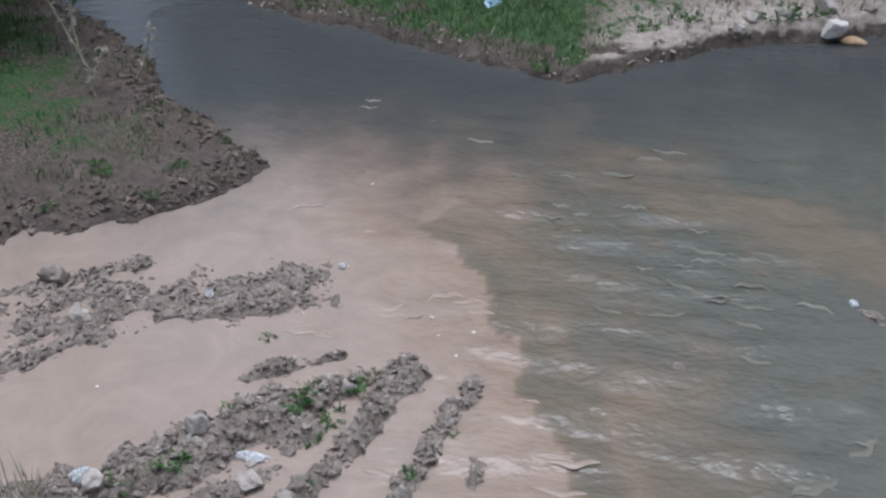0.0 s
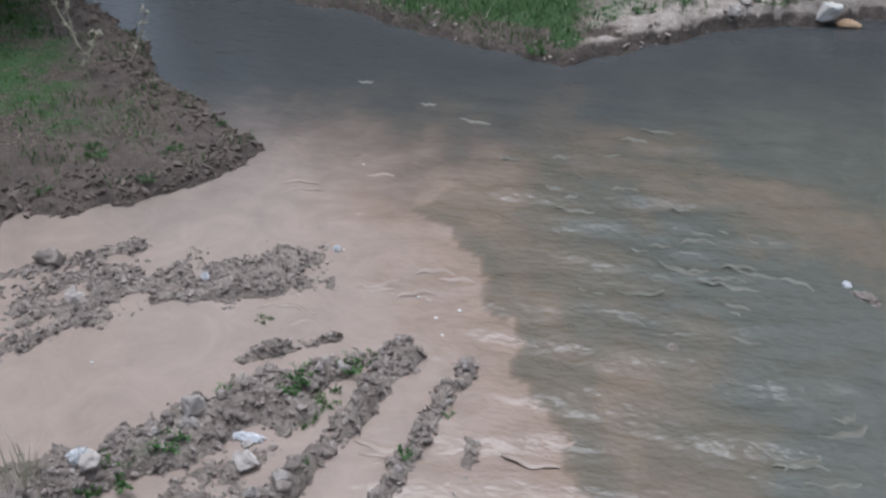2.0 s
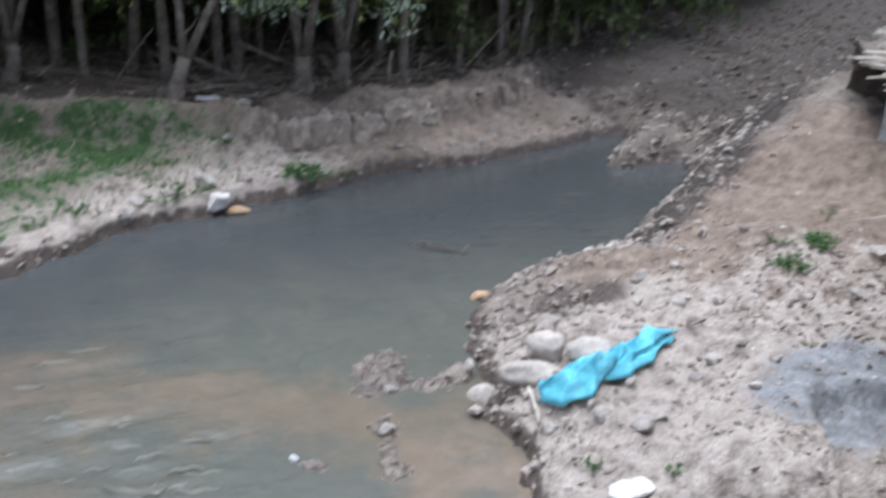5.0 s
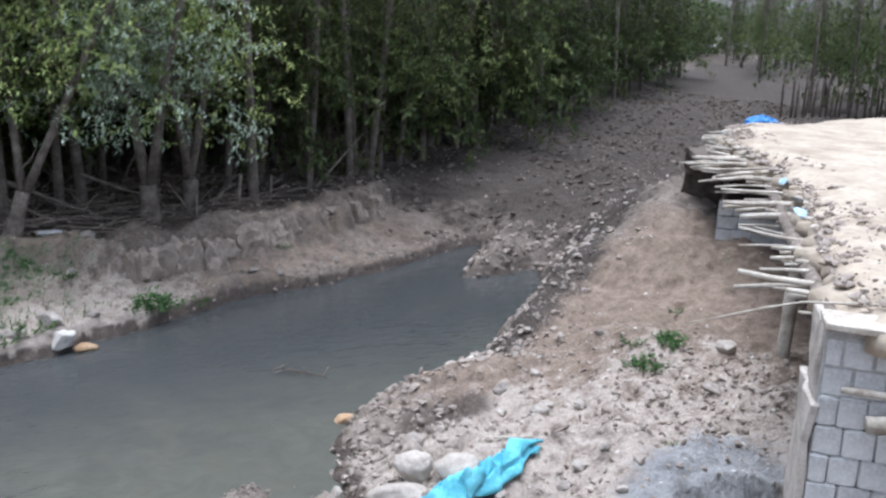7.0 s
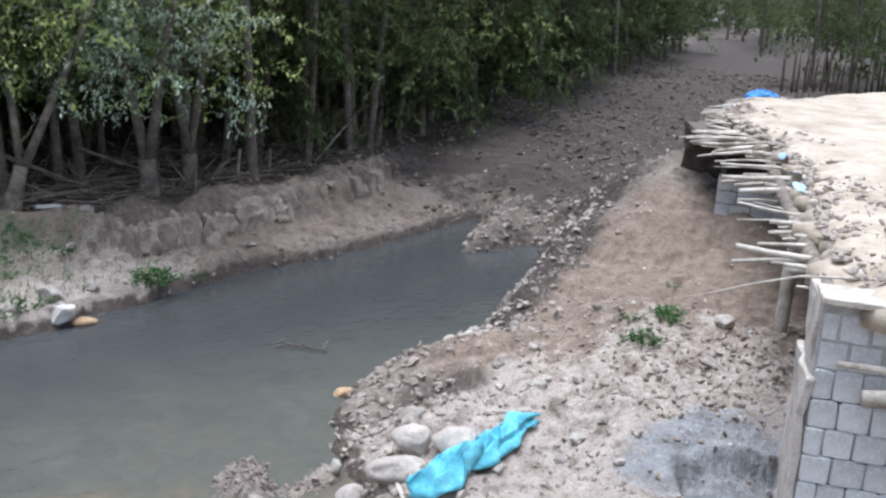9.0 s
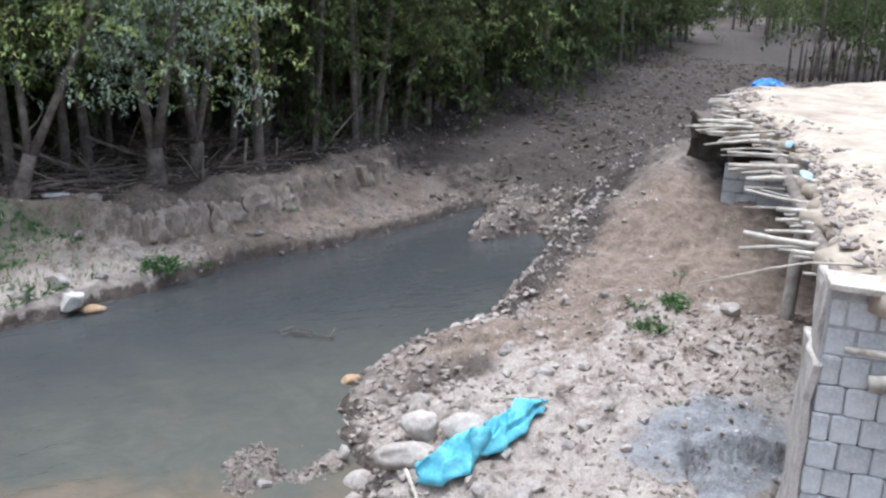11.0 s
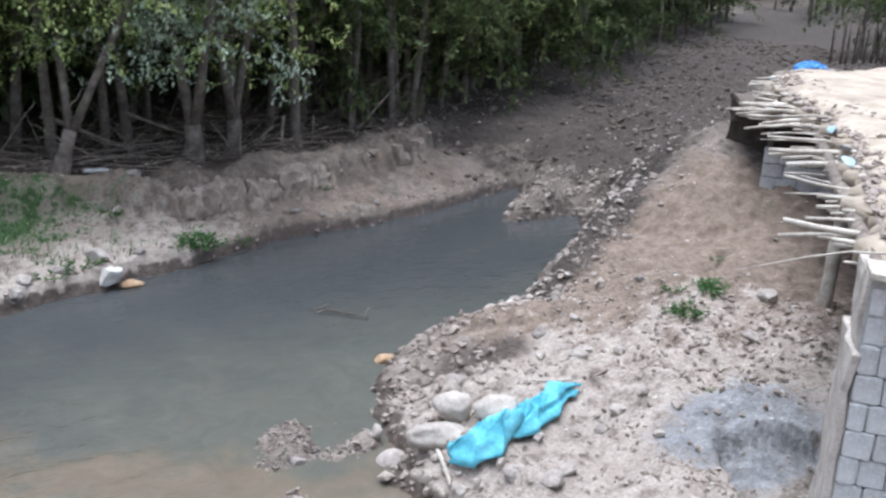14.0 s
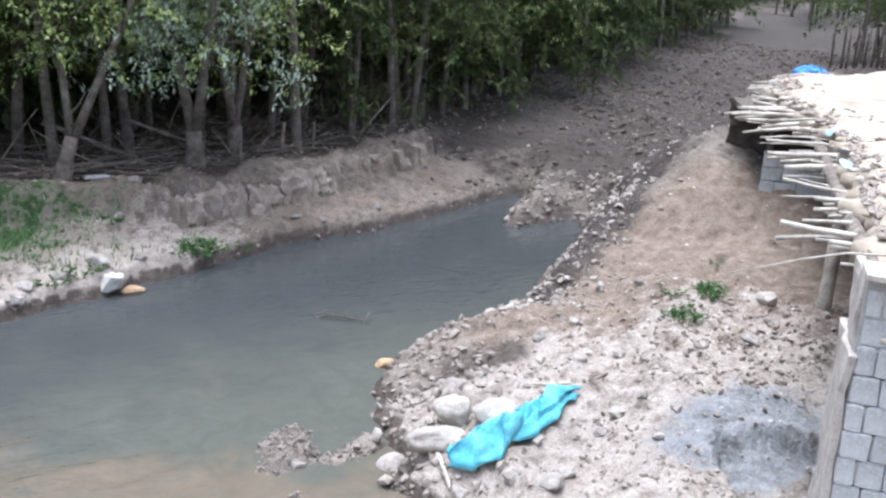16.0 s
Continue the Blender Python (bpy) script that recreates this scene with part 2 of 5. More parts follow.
# ---------------------------------------------------------------- plan
# Shores: land lies to the left of each line, walked from first to last point.
FAR_SHORE = [(-30, 48), (-9, 22), (-5.2, 16.8), (-2.9, 13.7), (-2.0, 12.9), (-1.15, 12.6), (-0.1, 11.85), (0.65, 11.45), (1.4, 11.1), (2.1, 11.55), (3.1, 12.2),
             (4.45, 12.7), (5.5, 13.0), (7.0, 13.4), (8.4, 13.85), (9.7, 13.8), (11.5, 14.2), (13.5, 14.7), (14.3, 14.85)]
NEAR_SHORE = [(14.2, 14.4), (12.9, 13.55), (12.3, 13.15), (12.9, 12.8), (14.2, 12.85), (12.5, 11.4), (11.25, 10.65), (10.05, 9.9), (9.1, 9.5), (8.3, 9.25), (7.7, 9.35),
              (6.9, 9.0), (6.3, 8.45), (5.85, 7.9), (5.6, 7.2), (5.1, 6.6), (5.05, 5.9), (4.6, 5.2), (4.1, 4.5), (3.6, 3.6), (3.4, 2.0), (3.3, -12)]
LEFT_SHORE = [(-34, 40), (-11, 20), (-5.3, 13.4), (-4.45, 12.6), (-3.5, 11.3), (-3.0, 10.05), (-2.45, 9.7), (-1.75, 8.75), (-2.05, 8.0), (-2.6, 7.7), (-3.75, 7.2), (-7, 6.4), (-40, 4)]
FOREST_EDGE = [(-30, 52), (-8, 25), (-3, 19.5), (0, 17.6), (2.5, 16.2), (4.6, 14.9), (6.4, 14.4), (8.0, 14.75), (9.4, 15.1), (11.5, 15.9), (14, 17.2), (18, 19.6), (30, 26.4), (54, 38.5), (120, 72)]
# Mud bars in the shallows: a spine and a half width.
BARS = [([(-4.2, 6.1), (-3.42, 6.42), (-3.07, 6.68), (-2.47, 6.97)], 0.10, 0.05),
        ([(-4.2, 5.2), (-3.1, 5.59), (-2.74, 5.95), (-2.08, 6.31)], 0.14, 0.045),
        ([(-3.0, 6.2), (-2.4, 6.45), (-1.75, 6.62), (-1.3, 6.72)], 0.27, 0.05),
        ([(-2.0, 6.3), (-1.4, 6.4), (-0.92, 6.6)], 0.10, 0.045),
        ([(-1.38, 5.55), (-1.08, 5.70), (-0.73, 5.84)], 0.05, 0.05),
        ([(-2.9, 3.9), (-2.2, 4.35), (-1.6, 4.75), (-1.1, 5.12)], 0.20, 0.13),
        ([(-2.0, 3.8), (-1.3, 4.35), (-1.1, 4.6)], 0.15, 0.07),
        ([(-1.1, 5.12), (-0.65, 5.48), (-0.55, 5.58)], 0.10, 0.11),
        ([(-1.1, 4.0), (-0.72, 4.62), (-0.45, 5.15), (-0.22, 5.72)], 0.080, 0.09),
        ([(-0.6, 3.6), (-0.2, 4.5), (0.0, 5.0), (0.27, 5.6)], 0.066, 0.08),
        ([(0.05, 3.9), (0.2, 4.4), (0.28, 4.85)], 0.06, 0.012),
        ([(4.5, 7.5), (4.8, 7.8), (4.95, 7.88)], 0.18, 0.12),
        ([(4.9, 7.35), (5.4, 7.4)], 0.10, 0.06),
        ([(3.95, 6.2), (4.15, 6.6), (4.25, 6.85)], 0.11, 0.08)]
# Heights of the land away from the shores.
SPOTS = [(6.2, 6.2, 0.5), (5.6, 6.7, 0.38), (7.9, 7.6, 0.6), (9.6, 6.8, 1.05), (10.1, 5.4, 1.13), (8.0, 4.4, 0.75), (6.4, 4.2, 0.65), (4.6, 4.5, 0.2), (5.2, 5.4, 0.4), (12.5, 9.3, 1.4), (13.5, 9.8, 1.9),
         (14.2, 9.0, 1.6), (14.6, 10.6, 2.05), (15.8, 10.9, 1.9), (13.2, 13.2, 0.42), (13.6, 12.95, 0.40), (14.6, 14.0, 0.45), (13.2, 11.3, 0.5), (17, 15, 0.95), (20.8, 16, 1.2), (33, 22, 1.3), (60, 36, 1.6), (11, 9.0, 0.9),
         (9, 8.6, 0.55), (7.0, 8.2, 0.32), (16, 8, 1.6), (20, 10, 1.6), (30, 12, 1.4), (8, 0, 0.8), (20, 0, 1.5)]


def near_line(x, y, pts):
    """Distance to a line, signed: above zero to the left of it."""
    best = np.full(x.shape, 1e9)
    sign = np.ones(x.shape)
    for (ax, ay), (bx, by) in zip(pts, pts[1:]):
        dx, dy = bx - ax, by - ay
        t = np.clip(((x - ax) * dx + (y - ay) * dy) / (dx * dx + dy * dy), 0, 1)
        d = np.hypot(x - ax - t * dx, y - ay - t * dy)
        s = np.sign(dx * (y - ay) - dy * (x - ax))
        closer = d < best - 1e-9
        best, sign = np.where(closer, d, best), np.where(closer, s, sign)
    return best * sign


def inside(x, y, pts):
    """Distance to a closed outline: above zero within it."""
    best = np.full(x.shape, 1e9)
    odd = np.zeros(x.shape, bool)
    for (ax, ay), (bx, by) in zip(pts, pts[1:] + pts[:1]):
        dx, dy = bx - ax, by - ay
        t = np.clip(((x - ax) * dx + (y - ay) * dy) / (dx * dx + dy * dy + 1e-12), 0, 1)
        best = np.minimum(best, np.hypot(x - ax - t * dx, y - ay - t * dy))
        with np.errstate(divide="ignore", invalid="ignore"):
            odd ^= ((ay > y) != (by > y)) & (x < (bx - ax) * (y - ay) / (by - ay + 1e-12) + ax)
    return np.where(odd, best, -best)


FAR_LAND = FAR_SHORE + [(17, 15.4), (40, 28), (150, 84), (150, 300), (-200, 300), (-60, 90)]
NEAR_LAND = [(14.35, 14.8)] + NEAR_SHORE + [(3.3, -200), (300, -200), (300, 160), (40, 28), (17, 15.4)]
LEFT_LAND = LEFT_SHORE + [(-300, 0), (-300, 300), (-70, 90)]


def smooth(a, b, v):
    t = np.clip((v - a) / (b - a), 0, 1)
    return t * t * (3 - 2 * t)


RNG = np.random.RandomState(7)
LATTICE = RNG.rand(256, 256)


def value_noise(x, y, size):
    u, v = x / size, y / size
    i, j = np.floor(u).astype(int), np.floor(v).astype(int)
    fu, fv = u - i, v - j
    fu, fv = fu * fu * (3 - 2 * fu), fv * fv * (3 - 2 * fv)
    g = lambda a, b: LATTICE[a % 256, b % 256]
    return (g(i, j) * (1 - fu) + g(i + 1, j) * fu) * (1 - fv) + (g(i, j + 1) * (1 - fu) + g(i + 1, j + 1) * fu) * fv - 0.5


def rugged(x, y, size, octaves=4, gain=0.55):
    total, amp = np.zeros(np.shape(x)), 1.0
    for k in range(octaves):
        total = total + amp * value_noise(x + 17.3 * k, y - 9.1 * k, size / 2 ** k)
        amp *= gain
    return total


def land(x, y):
    """Height of the ground, and how much of each soil lies there."""
    x, y = np.asarray(x, float), np.asarray(y, float)
    wob = 0.16 * rugged(x, y, 0.7) + 0.12 * rugged(x + 50, y, 0.22, 3)
    f = inside(x, y, FAR_LAND) + wob * 0.8
    r = inside(x, y, NEAR_LAND) + wob
    q = inside(x, y, LEFT_LAND) + wob * 1.1
    e = near_line(x, y, FOREST_EDGE) + 0.5 * rugged(x, y, 1.1, 3)
    # where the two banks join at the head of the pool there is no water between them
    join = (np.abs(near_line(x, y, [(14.3, 14.85), (17, 15.4), (40, 28), (150, 84)])) < 1.2) & (x > 14.4)
    shore_d = np.minimum(np.abs(near_line(x, y, NEAR_SHORE)), np.abs(near_line(x, y, FAR_SHORE)))
    r = np.where(join & (f <= 0), np.maximum(r, 0.01), r)
    rs = np.where(x > 13.9, np.where(np.maximum(r, f) > 0, np.maximum(shore_d + wob, 0.02), r), r)
    fs = np.where(x > 13.9, rs, f)
    # macro height of the near bank
    w = np.zeros(x.shape)
    s = np.zeros(x.shape)
    for sx, sy, sz in SPOTS:
        k = 1 / ((x - sx) ** 2 + (y - sy) ** 2 + 0.3) ** 1.6
        w += k
        s += k * sz
    macro = s / w
    rough_r = 0.20 * rugged(x, y, 0.9, 5) + 0.10 * rugged(x, y + 31, 0.28, 4, 0.65)
    near_z = smooth(-0.05, 0.22, rs) * 0.16 + smooth(0.0, 0.8, rs) * np.maximum(macro - 0.16, 0.0) + rough_r * smooth(0, 0.6, rs)
    # far bank: a scarp at the water, an apron, the crumbling bluff and the wood's floor
    scarp = 0.12 + 0.13 * smooth(0.8, 4.0, x)
    crack = 0.35 * rugged(x * 1.2 + 3, y * 0.6, 0.42, 4)
    rise = 0.50 * smooth(-0.38 + crack, -0.05 + crack, e) * (1 + 0.25 * rugged(x, y, 0.8, 2)) + 0.10 * smooth(-1.2, -0.4, e)
    far_z = scarp * smooth(0.0, 0.13, f) + 0.20 * smooth(0.1, 1.6, f) + rise + 0.006 * np.clip(e, 0, 60) + (0.10 * rugged(x, y, 0.5, 5, 0.65) + 0.07 * rugged(x, y + 5, 0.2, 3)) * smooth(0, 0.3, f)
    slope = smooth(12.5, 16.5, x)
    far_z = far_z * (1 - slope) + slope * (macro + 0.35 * smooth(-1.0, 2.0, e) + 0.16 * rugged(x, y, 1.2, 5, 0.62)) * smooth(0, 0.6, fs)
    left_z = 0.10 * smooth(0, 0.2, q) + 0.30 * smooth(0.1, 3.5, q) + 0.12 * rugged(x, y, 0.5) * smooth(0, 0.4, q)
    bed = -0.10 - 0.25 * smooth(0.0, 1.5, -np.maximum(np.maximum(f, r), q)) * smooth(0.3, 2.0, x)
    z = np.where(r > 0, near_z, np.where(f > 0, far_z, np.where(q > 0, left_z, bed)))
    bar = np.full(x.shape, -1.0)
    for spine, half, high in BARS:
        d = np.full(x.shape, 1e9)
        for (ax, ay), (bx, by) in zip(spine, spine[1:]):
            dx, dy = bx - ax, by - ay
            t = np.clip(((x - ax) * dx + (y - ay) * dy) / (dx * dx + dy * dy), 0, 1)
            d = np.minimum(d, np.hypot(x - ax - t * dx, y - ay - t * dy))
        d = d + min(0.30, half * 1.3) * rugged(x, y + 11, 0.30, 5, 0.62)
        bar = np.maximum(bar, high * smooth(half * 1.45, half * 0.35, d) - 0.05 * smooth(half, half * 2.4, d) - 0.012)
    bar = bar + 0.13 * rugged(x, y, 0.16, 3) * smooth(-0.03, 0.05, bar)
    on_bar = (bar > -0.06) & (z < 0)
    z = np.where(on_bar, np.maximum(z, bar), z)
    # wheel-churned grey pit beside the hut
    pa = (x - 7.45) * 0.68 + (y - 4.93) * 0.73 + 0.06 * rugged(x, y, 0.4, 4)
    pb = (x - 7.45) * 0.73 - (y - 4.93) * 0.68 + 0.07 * rugged(x + 7, y, 0.4, 4)
    pit = smooth(0.03, -0.05, pa) * smooth(-0.05, 0.06, pb) * smooth(-2.2, -1.9, pa) * smooth(2.3, 2.0, pb)
    z = np.where(r > 0, z - 0.26 * pit - 0.12 * pit * smooth(0.26, 0.08, pb), z)
    kinds = {
        "grass": np.where(f > 0, smooth(0.15 - 0.2 * smooth(1.9, 1.4, x), 0.5 - 0.35 * smooth(1.9, 1.4, x), f) * smooth(0.3, -0.2, e) * smooth(7.4, 4.6, x) * (0.36 + 0.68 * smooth(2.2, 1.0, x) + 0.16 * smooth(0.8, 1.6, f)),
                          np.where((q > 0) & (r <= 0), (0.28 + 0.36 * smooth(8.2, 10.0, y)) * smooth(0.25, 0.9, q), np.where(on_bar & (z > 0.08), 0.25, 0.0))),
        "pale": np.where((f > 0) & (x < 13), (0.50 + 0.5 * smooth(1.1, 0.3, f)) * smooth(1.4, 2.1, x) * smooth(8.5, 5.5, x) * smooth(0.0, -0.6, e) + 0.30 * smooth(0.5, 0, np.abs(e + 0.15)) * smooth(13, 9, x),
                         np.where(r > 0, 0.72 * smooth(3.6, 1.0, np.hypot((x - 6.9) / 1.5, y - 5.7)), 0.0)),
        "red": np.where((f > 0) & (r <= 0), 0.45, 0.0) + np.where(r > 0, smooth(3.6, 1.6, np.hypot((x - 11.2) / 1.6, (y - 7.4) / 1.0)), np.where(on_bar, 0.25, 0.0)),
        "ash": np.where(r > 0, 0.85 * smooth(1.5, 0.4, np.hypot((x - 7.7) / 1.0, (y - 4.75) / 0.7)), 0.0),
        # leaf litter under the wood; on the left bank it also darkens for shade
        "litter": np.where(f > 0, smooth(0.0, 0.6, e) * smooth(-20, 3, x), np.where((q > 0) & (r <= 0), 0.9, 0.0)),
        # track part paints the trees' shade into the soil; shore strip is dark mud
        "dark_and_shaded": smooth(-9.0 - 0.30 * np.clip(x - 16, 0, 60), -3.6 - 0.20 * np.clip(x - 16, 0, 60), e) * smooth(9.5, 18.0, x + 1.2 * rugged(x, y, 1.5, 3)) * smooth(1.5, 0.2, e)
        + np.where(r > 0, 0.72 * smooth(1.0, 0.2, np.abs(near_line(x, y, [(8.9, 9.1), (9.94, 9.35), (11.66, 10.15), (13.74, 11.35), (15.36, 12.1), (17.2, 12.9)]))), 0.0),
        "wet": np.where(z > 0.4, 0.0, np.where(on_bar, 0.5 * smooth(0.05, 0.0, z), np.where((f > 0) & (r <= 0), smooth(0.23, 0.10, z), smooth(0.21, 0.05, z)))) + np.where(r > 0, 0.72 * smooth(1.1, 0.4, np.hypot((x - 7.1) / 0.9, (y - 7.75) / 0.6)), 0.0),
    }
    return z, kinds


GRID = {}


def ground_at(x, y):
    """Height of the ground and its soils, between the points of the stored ground sheet."""
    xs, ys = GRID["xs"], GRID["ys"]
    x, y = np.asarray(x, float), np.asarray(y, float)
    i, j = np.clip(np.searchsorted(xs, x) - 1, 0, len(xs) - 2), np.clip(np.searchsorted(ys, y) - 1, 0, len(ys) - 2)
    u, v = (x - xs[i]) / (xs[i + 1] - xs[i]), (y - ys[j]) / (ys[j + 1] - ys[j])

    def between(g):
        return (g[j, i] * (1 - u) + g[j, i + 1] * u) * (1 - v) + (g[j + 1, i] * (1 - u) + g[j + 1, i + 1] * u) * v
    return between(GRID["z"]), {k: between(g) for k, g in GRID["kinds"].items()}


def height(x, y):
    return float(ground_at(np.array([x]), np.array([y]))[0][0])


def spread(lo, hi, step, out_lo, out_hi, grow=1.14):
    mid = list(np.arange(lo, hi + step / 2, step))
    a, d = [], step
    while (a[-1] if a else lo) > out_lo:
        d *= grow
        a.append((a[-1] if a else lo) - d)
    b, d = [], step
    while (b[-1] if b else hi) < out_hi:
        d *= grow
        b.append((b[-1] if b else hi) + d)
    return np.array(a[::-1] + mid + b)


def sheet(name, xs, ys, z, mat, attrs, label, category):
    nx, ny = len(xs), len(ys)
    X, Y = np.meshgrid(xs, ys)
    co = np.stack([X.ravel(), Y.ravel(), z.ravel()], 1)
    i = np.arange((nx - 1) * (ny - 1))
    a = i // (nx - 1) * nx + i % (nx - 1)
    quads = np.stack([a, a + 1, a + nx + 1, a + nx], 1)
    me = bpy.data.meshes.new(name)
    me.vertices.add(len(co))
    me.vertices.foreach_set("co", co.ravel())
    me.loops.add(quads.size)
    me.loops.foreach_set("vertex_index", quads.ravel().astype(np.int32))
    me.polygons.add(len(quads))
    me.polygons.foreach_set("loop_start", (np.arange(len(quads)) * 4).astype(np.int32))
    me.polygons.foreach_set("use_smooth", np.ones(len(quads), bool))
    me.update(calc_edges=True)
    for key, v in attrs.items():
        me.attributes.new(key, "FLOAT", "POINT").data.foreach_set("value", v.ravel().astype(np.float32))
    me.materials.append(mat)
    return tagged(new(name, me), label, category, "", "structure")


def build_ground():
    xs = spread(-5.5, 29.0, 0.06, -600, 900)
    ys = spread(3.4, 23.0, 0.06, -400, 900)
    X, Y = np.meshgrid(xs, ys)
    z, kinds = land(X, Y)
    GRID.update(xs=xs, ys=ys, z=z, kinds=kinds)
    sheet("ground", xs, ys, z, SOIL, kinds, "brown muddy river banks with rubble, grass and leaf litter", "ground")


# The lip of the silty plume, the brown water on its left hand.
PLUME = [(1.6, 2.0), (0.95, 4.52), (0.84, 4.92), (0.74, 5.36), (0.69, 5.86), (0.52, 6.19), (0.44, 6.56), (0.39, 7.04), (0.03, 7.46), (-0.2, 7.8), (0.23, 8.07), (0.34, 8.62), (0.46, 9.5), (0.05, 10.2), (-0.99, 10.8), (-3.0, 13.0)]


def build_water():
    xs = spread(-5.0, 6.0, 0.06, -60, 40)
    ys = spread(3.5, 12.0, 0.06, -60, 60)
    X, Y = np.meshgrid(xs, ys)
    rip = smooth(3.0, 0.6, np.abs(X - 1.6 - (Y - 7) * 0.1)) * smooth(11.5, 8.0, Y) * smooth(3.0, 4.6, Y)
    swirl_x, swirl_y = rugged(X, Y, 0.55, 5, 0.62), rugged(X + 40, Y, 0.55, 5, 0.62)
    A, B = X + 0.30 * swirl_x, Y + 0.36 * swirl_y
    # the brown stream from the shallows meets the clearer river along a ragged lip
    lip = near_line(A, B, PLUME)
    far_off = smooth(11.6, 7.2, B + 0.2 * A)
    core = smooth(-0.02, 0.05, lip) * (0.72 + 0.28 * smooth(0.1, 1.3, lip)) * (0.25 + 0.75 * far_off)
    trail = near_line(X + 0.75 * swirl_x, Y + 0.85 * swirl_y, PLUME)
    # last factor thins the silt to paint the dark shadow outside the lip
    halo = (0.34 * smooth(-1.7, -0.5, trail) + 0.24 * smooth(-0.8, 0.0, trail)) * smooth(11.0, 8.6, B) * (1 - 0.45 * smooth(0.22, 0.05, np.abs(lip + 0.1)) * smooth(8.2, 7.2, Y))
    silt = np.maximum(core, halo)
    C, D = X + 0.9 * swirl_x, Y + 0.9 * swirl_y
    band = near_line(C, D, [(1.2, 9.8), (1.77, 9.21), (2.45, 8.33), (3.09, 7.76), (3.9, 7.3), (5.2, 6.6)])
    silt = np.maximum(silt, 0.37 * smooth(1.1, 0.1, np.abs(band)))
    silt = np.maximum(silt, 0.52 * smooth(0.9, 0.1, np.abs(C - 4.5)) * smooth(8.0, 6.8, D) * smooth(3.0, 5, D))
    silt = np.maximum(silt, 0.36 * smooth(0.5, 0.0, np.abs(near_line(C * 0.3 + X * 0.7, D * 0.3 + Y * 0.7, [(13.0, 12.7), (11.3, 12.15), (9.8, 11.75)]))))
    z = rip * (0.046 * rugged(X * 0.5, Y * 1.6, 0.34, 2) + 0.03 * rugged(X * 0.6 + 8, Y, 0.9, 2))
    # the deep weight sets where that reflection is painted into the water
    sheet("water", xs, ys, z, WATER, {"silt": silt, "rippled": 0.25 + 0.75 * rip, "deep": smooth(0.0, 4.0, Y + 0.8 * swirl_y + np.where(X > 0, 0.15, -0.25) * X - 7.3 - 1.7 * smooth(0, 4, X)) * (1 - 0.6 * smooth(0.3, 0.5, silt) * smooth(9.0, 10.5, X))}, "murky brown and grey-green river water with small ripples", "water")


build_ground()
build_water()


# ---------------------------------------------------------------- helpers for things
def mesh_of(name, verts, faces, mat, smooth_faces=True):
    me = bpy.data.meshes.new(name)
    me.from_pydata([tuple(v) for v in verts], [], faces)
    me.materials.append(mat)
    if smooth_faces:
        me.polygons.foreach_set("use_smooth", np.ones(len(me.polygons), bool))
    me.update()
    return me


def from_bm(name, bm, mat, smooth_faces=False):
    me = bpy.data.meshes.new(name)
    bm.to_mesh(me)
    bm.free()
    me.materials.append(mat)
    if smooth_faces:
        me.polygons.foreach_set("use_smooth", np.ones(len(me.polygons), bool))
    return me


def part(name, me, parent, label="", m=None):
    ob = new(name, me)
    ob.parent = parent
    if m is not None:
        ob.matrix_basis = m
    return tagged(ob, label)


def tube(path, radii, sides=7, wob=0.0, rnd=random):
    """A tapered limb through the points of a path, closed at both ends."""
    verts, faces = [], []
    pts = [Vector(p) for p in path]
    for k, p in enumerate(pts):
        d = (pts[min(k + 1, len(pts) - 1)] - pts[max(k - 1, 0)]).normalized()
        a = d.orthogonal().normalized()
        b = d.cross(a)
        for s in range(sides):
            t = 2 * math.pi * s / sides
            r = radii[k] * (1 + wob * (rnd.random() - 0.5))
            verts.append(p + a * math.cos(t) * r + b * math.sin(t) * r)
    for k in range(len(pts) - 1):
        for s in range(sides):
            q = (s + 1) % sides
            faces.append((k * sides + s, k * sides + q, (k + 1) * sides + q, (k + 1) * sides + s))
    faces.append(tuple(range(sides))[::-1])
    faces.append(tuple((len(pts) - 1) * sides + s for s in range(sides)))
    return verts, faces


class Soup:
    """Gathers many small shapes into one mesh."""

    def __init__(self):
        self.v, self.f = [], []

    def add(self, verts, faces):
        o = len(self.v)
        self.v.extend(verts)
        self.f.extend(tuple(i + o for i in f) for f in faces)

    def mesh(self, name, mat, smooth_faces=False):
        return mesh_of(name, self.v, self.f, mat, smooth_faces)


def bent_path(p, q, n, sag, rnd):
    p, q = Vector(p), Vector(q)
    d = (q - p)
    side = d.orthogonal().normalized()
    up = d.cross(side).normalized()
    a, b = rnd.uniform(-sag, sag), rnd.uniform(-sag, sag)
    return [p + d * (k / n) + (side * a + up * b) * math.sin(math.pi * k / n) + Vector((rnd.uniform(-1, 1), rnd.uniform(-1, 1), rnd.uniform(-1, 1))) * sag * 0.15 for k in range(n + 1)]


def ball(subdiv):
    bm = bmesh.new()
    bmesh.ops.create_icosphere(bm, subdivisions=subdiv, radius=1)
    v = [x.co.copy() for x in bm.verts]
    f = [tuple(y.index for y in x.verts) for x in bm.faces]
    bm.free()
    return v, f


BALL1, BALL2, BALL3 = ball(1), ball(2), ball(4)


